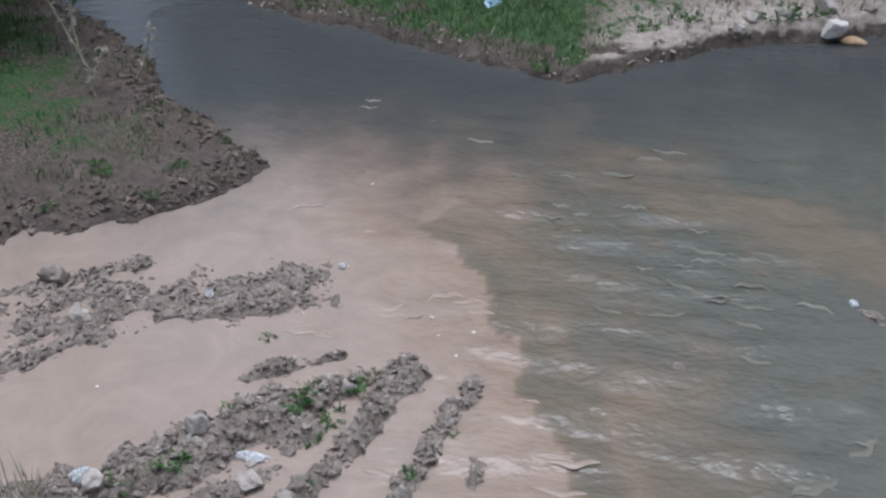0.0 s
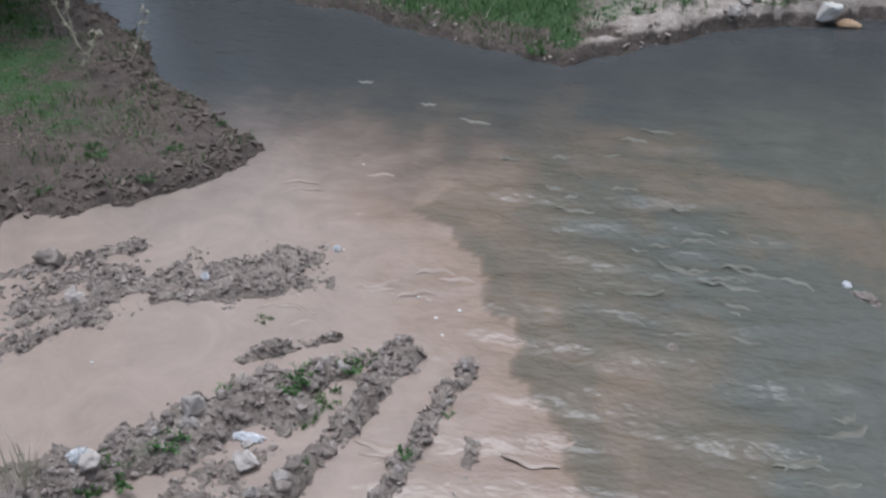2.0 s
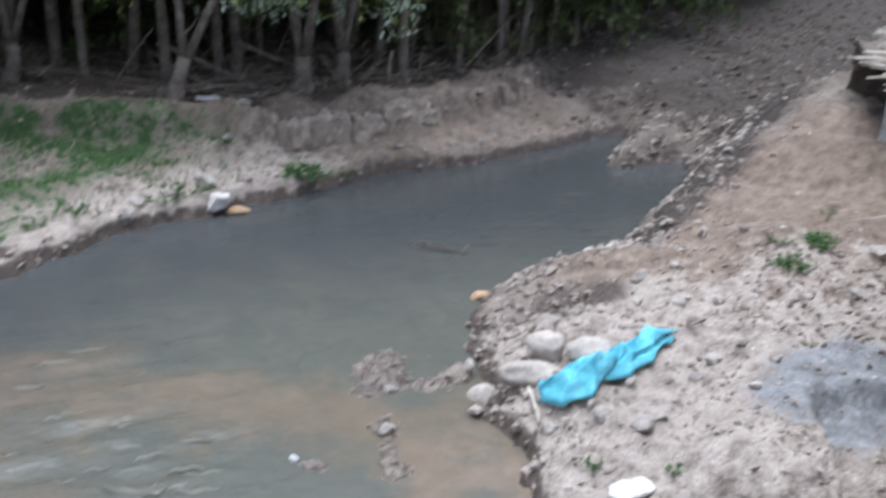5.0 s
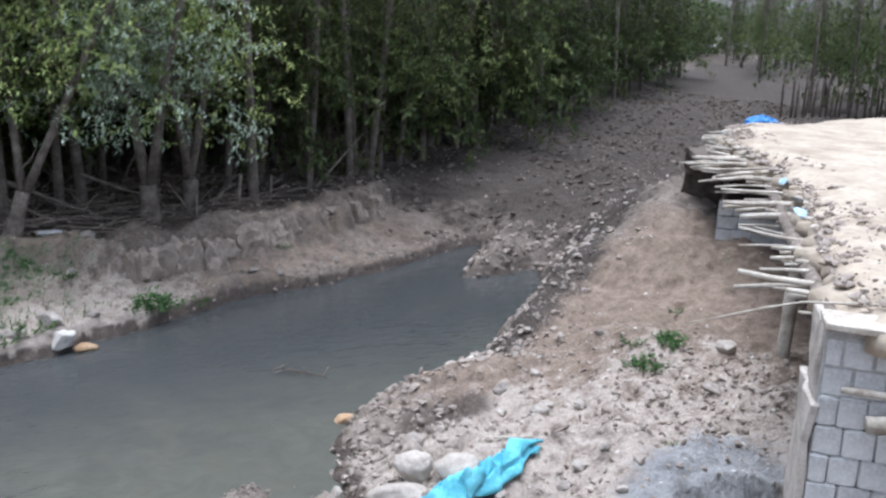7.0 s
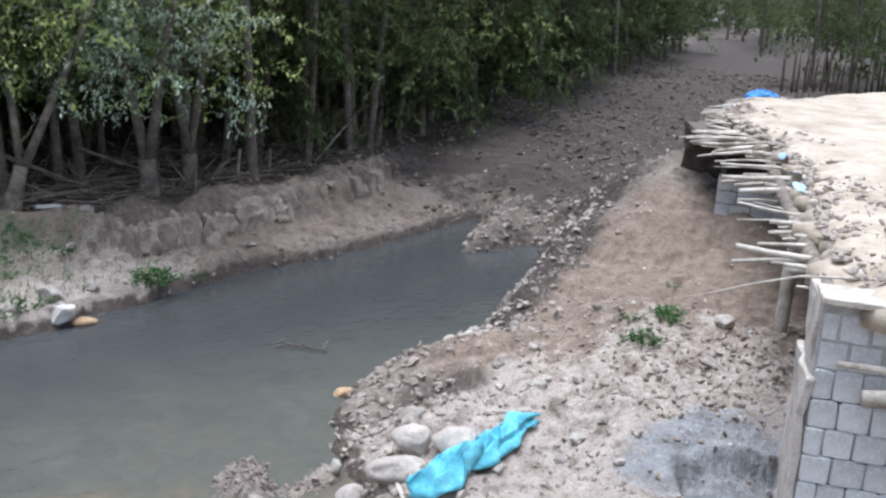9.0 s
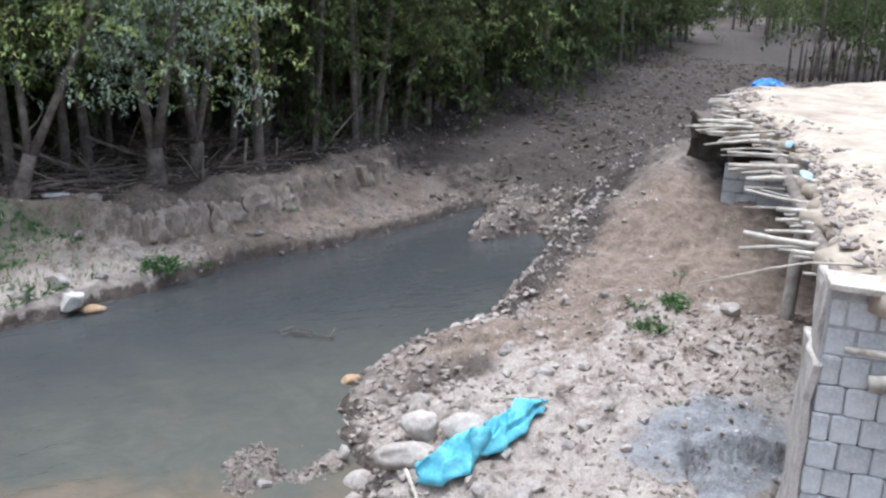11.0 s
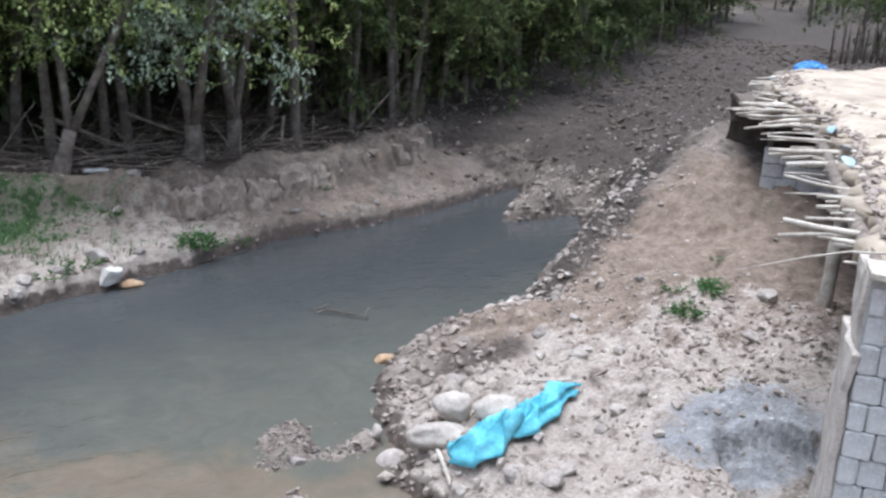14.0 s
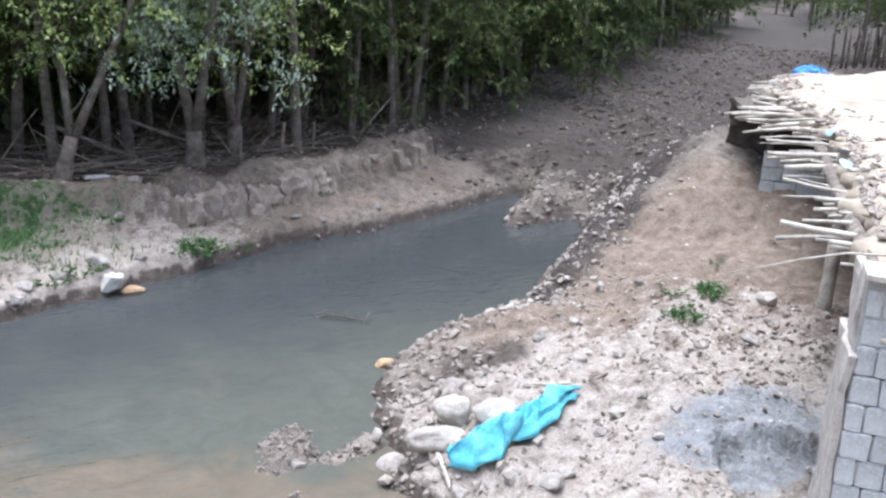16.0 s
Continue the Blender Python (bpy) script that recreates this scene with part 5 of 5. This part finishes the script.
def hut_box(a0, a1, b0, b1, z0, z1, bevel=0.012, rough_by=0.0, seed=0):
    bm = bmesh.new()
    bmesh.ops.create_cube(bm, size=1)
    bmesh.ops.scale(bm, vec=(a1 - a0, b1 - b0, z1 - z0), verts=bm.verts)
    if bevel:
        bmesh.ops.bevel(bm, geom=bm.edges[:], offset=bevel, segments=1, affect="EDGES")
    if rough_by:
        bmesh.ops.subdivide_edges(bm, edges=bm.edges[:], cuts=7, use_grid_fill=True)
        for v in bm.verts:
            v.co += Vector((noise.noise(v.co * 5 + Vector((seed, 0, 0))), noise.noise(v.co * 5 + Vector((0, seed, 3))), noise.noise(v.co * 4))) * rough_by
    m = Matrix(((HUT_U.x, HUT_V.x, 0, 0), (HUT_U.y, HUT_V.y, 0, 0), (0, 0, 1, 0), (0, 0, 0, 1)))
    c = hut_at((a0 + a1) / 2, (b0 + b1) / 2, (z0 + z1) / 2)
    bmesh.ops.transform(bm, matrix=Matrix.Translation(c) @ m, verts=bm.verts)
    bmesh.ops.recalc_face_normals(bm, faces=bm.faces)
    return bm


ROOF = [(6.55, 3.0), (7.6, 3.92), (9.0, 4.82), (10.8, 5.95), (12.3, 7.15), (13.6, 8.5), (15.0, 9.7), (16.9, 10.9), (18.5, 11.2), (21, 10.7), (24, 9.0), (24, 2), (10, -2.5)]


def build_hut():
    rnd = random.Random(61)
    hut = tagged(new("hut"), "low concrete-block hut with a flat mud roof on poles", "hut")
    end = part("end_wall", from_bm("end_wall", hut_box(0.06, 0.26, 0.02, 6.0, -0.1, 2.72, 0.004), MORTAR), hut, "wall of grey concrete blocks")
    # blocks of the end wall, each proud of the mortar
    meshes = {}
    m = Matrix(((HUT_U.x, HUT_V.x, 0, 0), (HUT_U.y, HUT_V.y, 0, 0), (0, 0, 1, 0), (0, 0, 0, 1)))

    def block(parent, a, b, z, w, h, deep, seed):
        key = (round(w, 3), round(h, 3), round(deep, 2), seed % 4)
        if key not in meshes:
            bm = bmesh.new()
            bmesh.ops.create_cube(bm, size=1)
            bmesh.ops.scale(bm, vec=(deep, w, h), verts=bm.verts)
            bmesh.ops.bevel(bm, geom=bm.edges[:], offset=0.011, segments=2, affect="EDGES")
            r2 = random.Random(seed % 4)
            for v in bm.verts:
                v.co += Vector((r2.uniform(-1, 1), r2.uniform(-1, 1), r2.uniform(-1, 1))) * 0.003
            meshes[key] = from_bm("block", bm, BLOCK)
        part("block", meshes[key], parent, "", Matrix.Translation(hut_at(a, b, z)) @ m @ pose(0, 0, 0, rnd.uniform(-0.6, 0.6), rnd.uniform(-0.5, 0.5), rnd.uniform(-1, 1)))
    widths = (0.19, 0.21, 0.20, 0.22)
    for row in range(12):
        z = 0.32 + 0.205 * row
        b = 0.03 if row % 2 == 0 else -0.06
        recess = 0.055 if row >= 10 else (0.02 if row == 9 else 0.0)
        k = 0
        while b < 1.9:
            w = widths[(row * 3 + k) % 4]
            b0, b1 = max(b, 0.03), b + w
            block(end, 0.055 + recess + rnd.uniform(-0.006, 0.006), (b0 + b1) / 2, z, round(b1 - b0 - 0.007, 3), 0.199, 0.12, row * 7 + k)
            b, k = b1, k + 1
    part("plaster_pier", from_bm("plaster_pier", hut_box(0.02, 0.75, -0.035, 0.03, -0.1, 2.22, 0.01, 0.035, 3), PLASTER), hut, "cracked pale mud plaster")
    part("plaster_pier", from_bm("plaster_pier", hut_box(0.10, 0.72, -0.005, 0.07, 2.2, 2.74, 0.01, 0.03, 8), PLASTER), hut, "cracked pale mud plaster")
    part("side_wall", from_bm("side_wall", hut_box(0.26, 0.75, 0.02, 0.22, -0.1, 2.7, 0.004), MORTAR), hut)
    part("back_wall", from_bm("back_wall", hut_box(0.3, 9.2, 1.6, 1.8, 0.3, 2.7, 0.004), MORTAR), hut)
    # unseen second stretch, added to close the hollow so it stays dark
    part("back_wall", from_bm("back_wall", hut_box(9.2, 15.0, 1.6, 1.8, 0.3, 2.7, 0.004), MORTAR), hut)
    # far cross wall
    fw = part("cross_wall", from_bm("cross_wall", hut_box(8.62, 8.84, -0.72, 3.0, 0.9, 2.12, 0.004), MORTAR), hut, "wall of grey concrete blocks")
    for row in range(4):
        z = 1.42 + 0.2 * row
        b, k = (-0.72 if row % 2 == 0 else -0.82), 0
        while b < 1.4:
            w = widths[(row + k) % 4] + 0.1
            b0, b1 = max(b, -0.72), b + w
            block(fw, 8.61, (b0 + b1) / 2, z, round(b1 - b0 - 0.014, 2), 0.188, 0.1, row * 5 + k)
            b, k = b1, k + 1
    # the roof: a slab of mud with a ragged edge
    step = 0.14
    bm = bmesh.new()
    grid = {}
    xs, ys = np.arange(6.0, 24.2, step), np.arange(-2.8, 11.6, step)
    X, Y = np.meshgrid(xs, ys)
    keep = inside(X + 0.25 * rugged(X, Y, 0.4, 3), Y + 0.25 * rugged(X + 9, Y, 0.4, 3), ROOF) > 0.02
    edge_d = inside(X, Y, ROOF)

    def vert(i, j):
        if (i, j) not in grid:
            x, y = xs[i], ys[j]
            z = 2.92 + 0.10 * float(rugged(np.array([x]), np.array([y]), 1.1, 4)[0]) * (0.5 + smooth(1.2, 0.2, edge_d[j, i])) - 0.10 * float(smooth(0.35, 0.0, edge_d[j, i]))
            grid[(i, j)] = bm.verts.new((x + rnd.uniform(-0.03, 0.03), y + rnd.uniform(-0.03, 0.03), z))
        return grid[(i, j)]
    for j in range(len(ys) - 1):
        for i in range(len(xs) - 1):
            if keep[j, i]:
                bm.faces.new((vert(i, j), vert(i + 1, j), vert(i + 1, j + 1), vert(i, j + 1)))
    low = bmesh.ops.extrude_face_region(bm, geom=bm.faces[:])
    for v in low["geom"]:
        if isinstance(v, bmesh.types.BMVert):
            v.co.z -= 0.15
    bmesh.ops.recalc_face_normals(bm, faces=bm.faces)
    roof = part("roof", from_bm("roof", bm, ROOF_MUD, True), hut, "flat roof of pale dried mud")
    # roof poles that stick out over the edge
    line = ROOF[:9]
    total = [0.0]
    for p, q in zip(line, line[1:]):
        total.append(total[-1] + math.dist(p, q))

    def edge_at(d):
        k = max(i for i in range(len(total) - 1) if total[i] <= d)
        t = (d - total[k]) / (total[k + 1] - total[k])
        p = Vector((*line[k], 0)).lerp(Vector((*line[k + 1], 0)), t)
        u = (Vector((*line[k + 1], 0)) - Vector((*line[k], 0))).normalized()
        return p, u
    d = 0.9
    while d < total[-1] - 0.3:
        p, u = edge_at(d)
        out = Vector((-u.y, u.x, 0))
        reach = rnd.choice([0.10, 0.2, 0.3, 0.4, 0.55, 0.75]) * (0.9 if d < 5 else 1.1 if d < 9.3 else 0.6)
        r = rnd.choice([0.012, 0.016, 0.02, 0.026, 0.034, 0.04]) * (0.75 if d < 4 else 0.95)
        z = 2.77 - rnd.uniform(0.0, 0.13)
        dirn = (out + u * rnd.uniform(-0.5, 0.35) + Vector((0, 0, rnd.uniform(-0.14, 0.08)))).normalized()
        a = p - dirn * 0.7
        a.z = z
        path = bent_path(a, a + dirn * (0.7 + reach), 5, 0.05, rnd)
        v, f = tube(path, [r, r, r * 0.95, r * 0.9, r * 0.85, r * 0.7], 7, 0.2, rnd)
        part("roof_pole", mesh_of("roof_pole", v, f, POLE), hut, "bleached bare pole" if r > 0.03 else "")
        d += rnd.uniform(0.07, 0.2)
    for d, reach in ((7.7, 0.75), (7.95, 0.9), (8.25, 0.5), (8.5, 1.0), (8.7, 0.85), (8.85, 0.6), (9.05, 0.95)):
        p, u = edge_at(d)
        dirn = (Vector((-u.y, u.x, 0)) + u * rnd.uniform(-0.3, 0.1) + Vector((0, 0, rnd.uniform(-0.12, 0.02)))).normalized()
        a = p - dirn * 0.7
        a.z = 2.74
        v, f = tube(bent_path(a, a + dirn * (0.7 + reach), 6, 0.05, rnd), [0.03, 0.03, 0.028, 0.026, 0.024, 0.02, 0.014], 7, 0.2, rnd)
        part("roof_pole", mesh_of("roof_pole", v, f, POLE), hut, "bleached bare pole")
    # brushwood that carries the roof over the hollow beyond the cross wall, and an added screen whose dark colour
    # paints the shade behind it
    for name, outline, z0, z1 in (("brush_cover", ((12.95, 8.65), (14.35, 10.0), (16.3, 10.3), (14.2, 8.0)), 2.60, 2.68), ("brush_screen", ((14.55, 10.15), (14.68, 10.25), (16.3, 9.0), (16.2, 8.9)), 1.2, 2.62)):
        bm = bmesh.new()
        lower, upper = [bm.verts.new((x, y, z0)) for x, y in outline], [bm.verts.new((x, y, z1)) for x, y in outline]
        bm.faces.new(lower)
        bm.faces.new(upper)
        for k in range(4):
            bm.faces.new((lower[k], lower[(k + 1) % 4], upper[(k + 1) % 4], upper[k]))
        bmesh.ops.subdivide_edges(bm, edges=bm.edges[:], cuts=9, use_grid_fill=True)
        for v in bm.verts:
            v.co += noise.noise_vector(v.co * 3.5) * 0.07
        bmesh.ops.recalc_face_normals(bm, faces=bm.faces)
        part(name, from_bm(name, bm, DARK_CLOD), hut, "dark brushwood-like sheet added for the shaded hollow")
    # crumbs of mud and stone along the roof's edge
    crumbs = Soup()
    shapes = [rock_shape((1, 0.8, 0.55), rnd, BALL1, 0.9, 0.9) for _ in range(12)]
    for _ in range(1500):
        d = rnd.uniform(0.2, total[-1] - 0.1)
        p, u = edge_at(d)
        back = 0.75 * rnd.random() ** 1.8 + 0.02
        r = 0.012 + 0.05 * rnd.random() ** 3
        v, f = rnd.choice(shapes)
        m4 = Matrix.Translation((p.x + u.y * back, p.y - u.x * back, 2.86 + 0.06 * min(1.0, back * 2.5))) @ Euler((rnd.uniform(-0.5, 0.5), rnd.uniform(-0.5, 0.5), rnd.uniform(0, 6.3))).to_matrix().to_4x4() @ Matrix.Scale(r, 4)
        crumbs.add([m4 @ q for q in v], f)
    tagged(part("edge_rubble", crumbs.mesh("edge_rubble", CLOD), hut, "crumbs of dried mud and stone"), kind="stuff")
    # clumps and sacks pressed in along the edge
    for k in range(26):
        d = 0.6 + (total[-1] - 1.0) * k / 26 + rnd.uniform(-0.1, 0.1)
        p, u = edge_at(d)
        sz = rnd.uniform(0.10, 0.2) * (0.4 if d < 5 else 0.6)
        v, f = rock_shape((sz * 1.4, sz, sz * 0.45), rnd, BALL2, 0.4, 0.5)
        part("roof_lump", mesh_of("roof_lump", v, f, rnd.choice([ROOF_MUD, POLE, CLOD]), True), hut, "", pose(p.x + u.y * 0.05, p.y - u.x * 0.05, 2.84, 0, 0, rnd.uniform(0, 360)))
    for d, sz in ((3.9, 0.07), (4.8, 0.08), (6.2, 0.06), (11.6, 0.05)):
        p, u = edge_at(d)
        v, f = rock_shape((sz * 1.4, sz, sz * 0.3), rnd, BALL2, 0.6, 0.5)
        part("plastic_sheet", mesh_of("plastic_sheet", v, f, PALE_BLUE if d != 4.8 else WHITE_PLASTIC, False), hut, "scrap of pale blue plastic", pose(p.x - u.y * 0.05, p.y + u.x * 0.05, 2.86, 10, 25, rnd.uniform(0, 360)))
    # posts, beam, board, a long bent twig
    post = hut_at(4.25, 0.1, 0)
    z = height(post.x, post.y)
    v, f = tube(bent_path((post.x, post.y, z - 0.15), (post.x + 0.10, post.y + 0.02, 2.74), 6, 0.03, rnd), [0.085, 0.08, 0.075, 0.075, 0.07, 0.07, 0.07], 9, 0.2, rnd)
    part("post", mesh_of("post", v, f, POLE), hut, "rough pale wooden post")
    for a, b in ((9.9, -0.6),):
        p = hut_at(a, b, 0)
        v, f = tube(bent_path((p.x, p.y, height(p.x, p.y) - 0.15), (p.x, p.y, 2.72), 4, 0.03, rnd), [0.07, 0.066, 0.066, 0.06, 0.06], 9, 0.2, rnd)
        part("post", mesh_of("post", v, f, TWIG), hut)
    p, q = hut_at(0.3, 0.1, 2.70), hut_at(9.5, -0.15, 2.68)
    v, f = tube(bent_path(p, q, 8, 0.08, rnd), [0.07] * 9, 9, 0.2, rnd)
    part("beam", mesh_of("beam", v, f, TWIG), hut)
    part("board", from_bm("board", hut_box(-0.06, 0.32, 0.0, 0.75, 2.75, 2.80, 0.008, 0.008, 5), POLE), hut, "bleached flat board")
    a, b = hut_at(-0.02, 0.16, 2.345), hut_at(-0.10, 0.72, 2.36)
    v, f = tube(bent_path(a, b, 4, 0.01, rnd), [0.022, 0.028, 0.028, 0.03, 0.03], 7, 0.2, rnd)
    part("roof_pole", mesh_of("roof_pole", v, f, POLE), hut, "bleached bare pole")
    a, b = hut_at(-0.12, 0.33, 2.16), hut_at(-0.05, 0.95, 2.19)
    v, f = tube(bent_path(a, b, 4, 0.01, rnd), [0.055, 0.06, 0.06, 0.06, 0.06], 9, 0.2, rnd)
    part("roof_pole", mesh_of("roof_pole", v, f, POLE), hut, "bleached bare pole")
    ends = [hut_at(0.35, 0.75, 2.86), hut_at(0.42, 0.3, 2.84), hut_at(0.48, -0.1, 2.79), hut_at(0.49, -0.39, 2.70), hut_at(0.5, -0.92, 2.50)]
    v, f = tube(ends, [0.012, 0.011, 0.010, 0.008, 0.004], 6, 0.1, rnd)
    part("twig", mesh_of("twig", v, f, POLE), hut, "long thin curved twig")
    tarp = crumpled("tarpaulin", 18.2, 11.0, 2.80, (0.34, 0.28, 0.11), BLUE_PLASTIC, "crumpled bright blue tarpaulin on a mud roof", "tarpaulin", 12)


def build_fence():
    rnd = random.Random(8)
    fence = tagged(new("fence"), "rough fence of upright dark sticks beside the track", "fence")
    for k in range(30):
        x, y = 37.2 + 0.30 * k + rnd.uniform(-0.08, 0.08), 21.5 - 0.088 * k + rnd.uniform(-0.12, 0.12)
        z = height(x, y)
        v, f = tube(bent_path((x, y, z - 0.2), (x + rnd.uniform(-0.15, 0.15), y, z + rnd.uniform(1.1, 2.1)), 3, 0.06, rnd), [0.06, 0.055, 0.05, 0.035], 6, 0.2, rnd)
        part("stick", mesh_of("stick", v, f, DARK_CLOD), fence)


# ---------------------------------------------------------------- water in movement
def crest_mesh(seed, mat):
    """A short curved ripple: a low rounded ridge of water, thin at both ends."""
    rnd = random.Random(seed)
    long, wide, high, bow = rnd.uniform(0.14, 0.40), rnd.uniform(0.018, 0.034), rnd.uniform(0.005, 0.009), rnd.uniform(-0.05, 0.05)
    nu, nv = 21, 9
    verts, faces = [], []
    for i in range(nu):
        u = i / (nu - 1) * 2 - 1
        taper = max(0.0, 1 - u * u)
        for j in range(nv):
            v = j / (nv - 1) * 2 - 1
            verts.append((u * long / 2, bow * (1 - u * u) + 0.013 * math.sin(u * 6 + seed) + v * wide * (0.25 + 0.75 * taper), high * taper * (math.cos(v * math.pi) * 0.5 + 0.5) - 0.004))
    faces = [(i * nv + j, (i + 1) * nv + j, (i + 1) * nv + j + 1, i * nv + j + 1) for i in range(nu - 1) for j in range(nv - 1)]
    return mesh_of("ripple", verts, faces, mat)


RIPPLES, FLECKS = [], []


def build_ripples():
    rnd = random.Random(17)
    # crest colours lighter than the water, painting the glints on the ripples
    mat, n, l, p = nodes_of("glint_water")
    co = n.new("ShaderNodeTexCoord").outputs["Object"]
    col = ramp(n, l, noise_node(n, l, 9, 3, 0.6, co).outputs[0], [(0.35, (0.108, 0.103, 0.08)), (0.7, (0.155, 0.148, 0.117))])
    l.new(col, p.inputs["Base Color"])
    p.inputs["Roughness"].default_value, p.inputs["IOR"].default_value = 0.3, 1.33
    # the same painted glint for crests in the silty stream
    brown, n, l, p = nodes_of("glint_silt_water")
    co = n.new("ShaderNodeTexCoord").outputs["Object"]
    col = ramp(n, l, noise_node(n, l, 9, 3, 0.6, co).outputs[0], [(0.35, (0.25, 0.19, 0.148)), (0.65, (0.30, 0.235, 0.19))])
    l.new(col, p.inputs["Base Color"])
    p.inputs["Roughness"].default_value, p.inputs["IOR"].default_value = 0.3, 1.33
    green = [crest_mesh(k, mat) for k in range(7)]
    silty = [crest_mesh(20 + k, brown) for k in range(5)]
    river = bpy.data.objects["water"]
    # swarms: centre, radii, number, heading, silty or not
    for cx, cy, rx, ry, count, turn, meshes in ((2.1, 6.7, 0.85, 1.2, 30, -14, green), (2.75, 4.75, 0.7, 0.45, 12, 8, green), (1.2, 8.4, 0.8, 0.7, 9, -10, green), (-0.15, 6.55, 0.5, 0.22, 9, 6, silty), (-0.95, 6.1, 0.45, 0.2, 10, -6, silty),
                                                (0.75, 5.0, 0.25, 0.5, 4, -12, silty), (-0.35, 4.75, 0.08, 0.3, 4, -20, silty), (-0.9, 8.2, 0.7, 0.7, 5, 10, silty), (-0.6, 10.3, 1.1, 0.6, 4, -4, green), (1.3, 9.4, 1.2, 0.5, 5, -5, green)):
        for _ in range(count):
            a, r = rnd.uniform(0, 6.3), math.sqrt(rnd.random())
            x, y = cx + rx * r * math.cos(a), cy + ry * r * math.sin(a)
            if height(x, y) > -0.02:
                continue
            ob = part("ripple", rnd.choice(meshes), river)
            RIPPLES.append((ob, x, y, turn + rnd.uniform(-14, 14), rnd.uniform(0, 6.3), rnd.uniform(0.9, 2.2), rnd.uniform(0.03, 0.09)))
    foam, n, l, p = nodes_of("foam")
    co = n.new("ShaderNodeTexCoord").outputs["Object"]
    col = ramp(n, l, noise_node(n, l, 60, 3, 0.6, co).outputs[0], [(0.3, (0.55, 0.51, 0.46)), (0.7, (0.8, 0.77, 0.73))])
    l.new(col, p.inputs["Base Color"])
    p.inputs["Roughness"].default_value = 0.8
    for k, (x, y, s) in enumerate(((0.22, 6.19, 0.03), (0.01, 6.12, 0.024), (-0.1, 6.36, 0.02), (0.09, 5.89, 0.02), (0.14, 5.98, 0.016), (0.05, 5.8, 0.014), (-2.36, 5.43, 0.02), (0.4, 6.55, 0.016), (-0.75, 7.0, 0.014), (0.2, 4.45, 0.02), (-0.2, 4.42, 0.016), (-0.7, 8.5, 0.016))):
        v, f = rock_shape((s * 0.65, s * 0.55, s * 0.3), random.Random(k), BALL2, 0.5, 0.3)
        ob = tagged(new("foam_fleck", mesh_of("foam_fleck", v, f, foam)), "white fleck of foam drifting on brown water", "foam", "foam flecks")
        FLECKS.append((ob, x, y, rnd.uniform(0, 6.3), rnd.uniform(2.0, 4.0)))


build_wood()
build_thicket()
build_brushwood()
build_plants()
build_grass()
build_stones()
build_bluff()
build_bar_clods()
build_cloth()
build_litter()
build_fence()
build_ripples()
build_hut()


# ---------------------------------------------------------------- movement
def motions():
    """Ripples heave and shift about their places; flecks of foam drift to and fro."""
    for ob, x, y, turn, ph, period, reach in RIPPLES:
        rows = []
        for k in range(41):
            t = 0.4 * k
            w = 2 * math.pi * t / period + ph
            rows.append((t, pose(x + reach * math.sin(w * 0.5), y - reach * 0.6 * math.sin(w * 0.5 + 0.7), 0.002 + 0.007 * math.sin(w), 3 * math.sin(w + 1), 1.5 * math.cos(w), turn + 5 * math.sin(w * 0.7))))
        walk(ob, rows)
    for ob, x, y, ph, period in FLECKS:
        rows = []
        for k in range(33):
            t = 0.5 * k
            w = 2 * math.pi * t / period + ph
            rows.append((t, pose(x + 0.035 * math.sin(w), y - 0.03 * math.cos(w * 0.8), 0.006 + 0.003 * math.sin(w * 2), 0, 0, 25 * math.sin(w * 0.6))))
        walk(ob, rows)


motions()
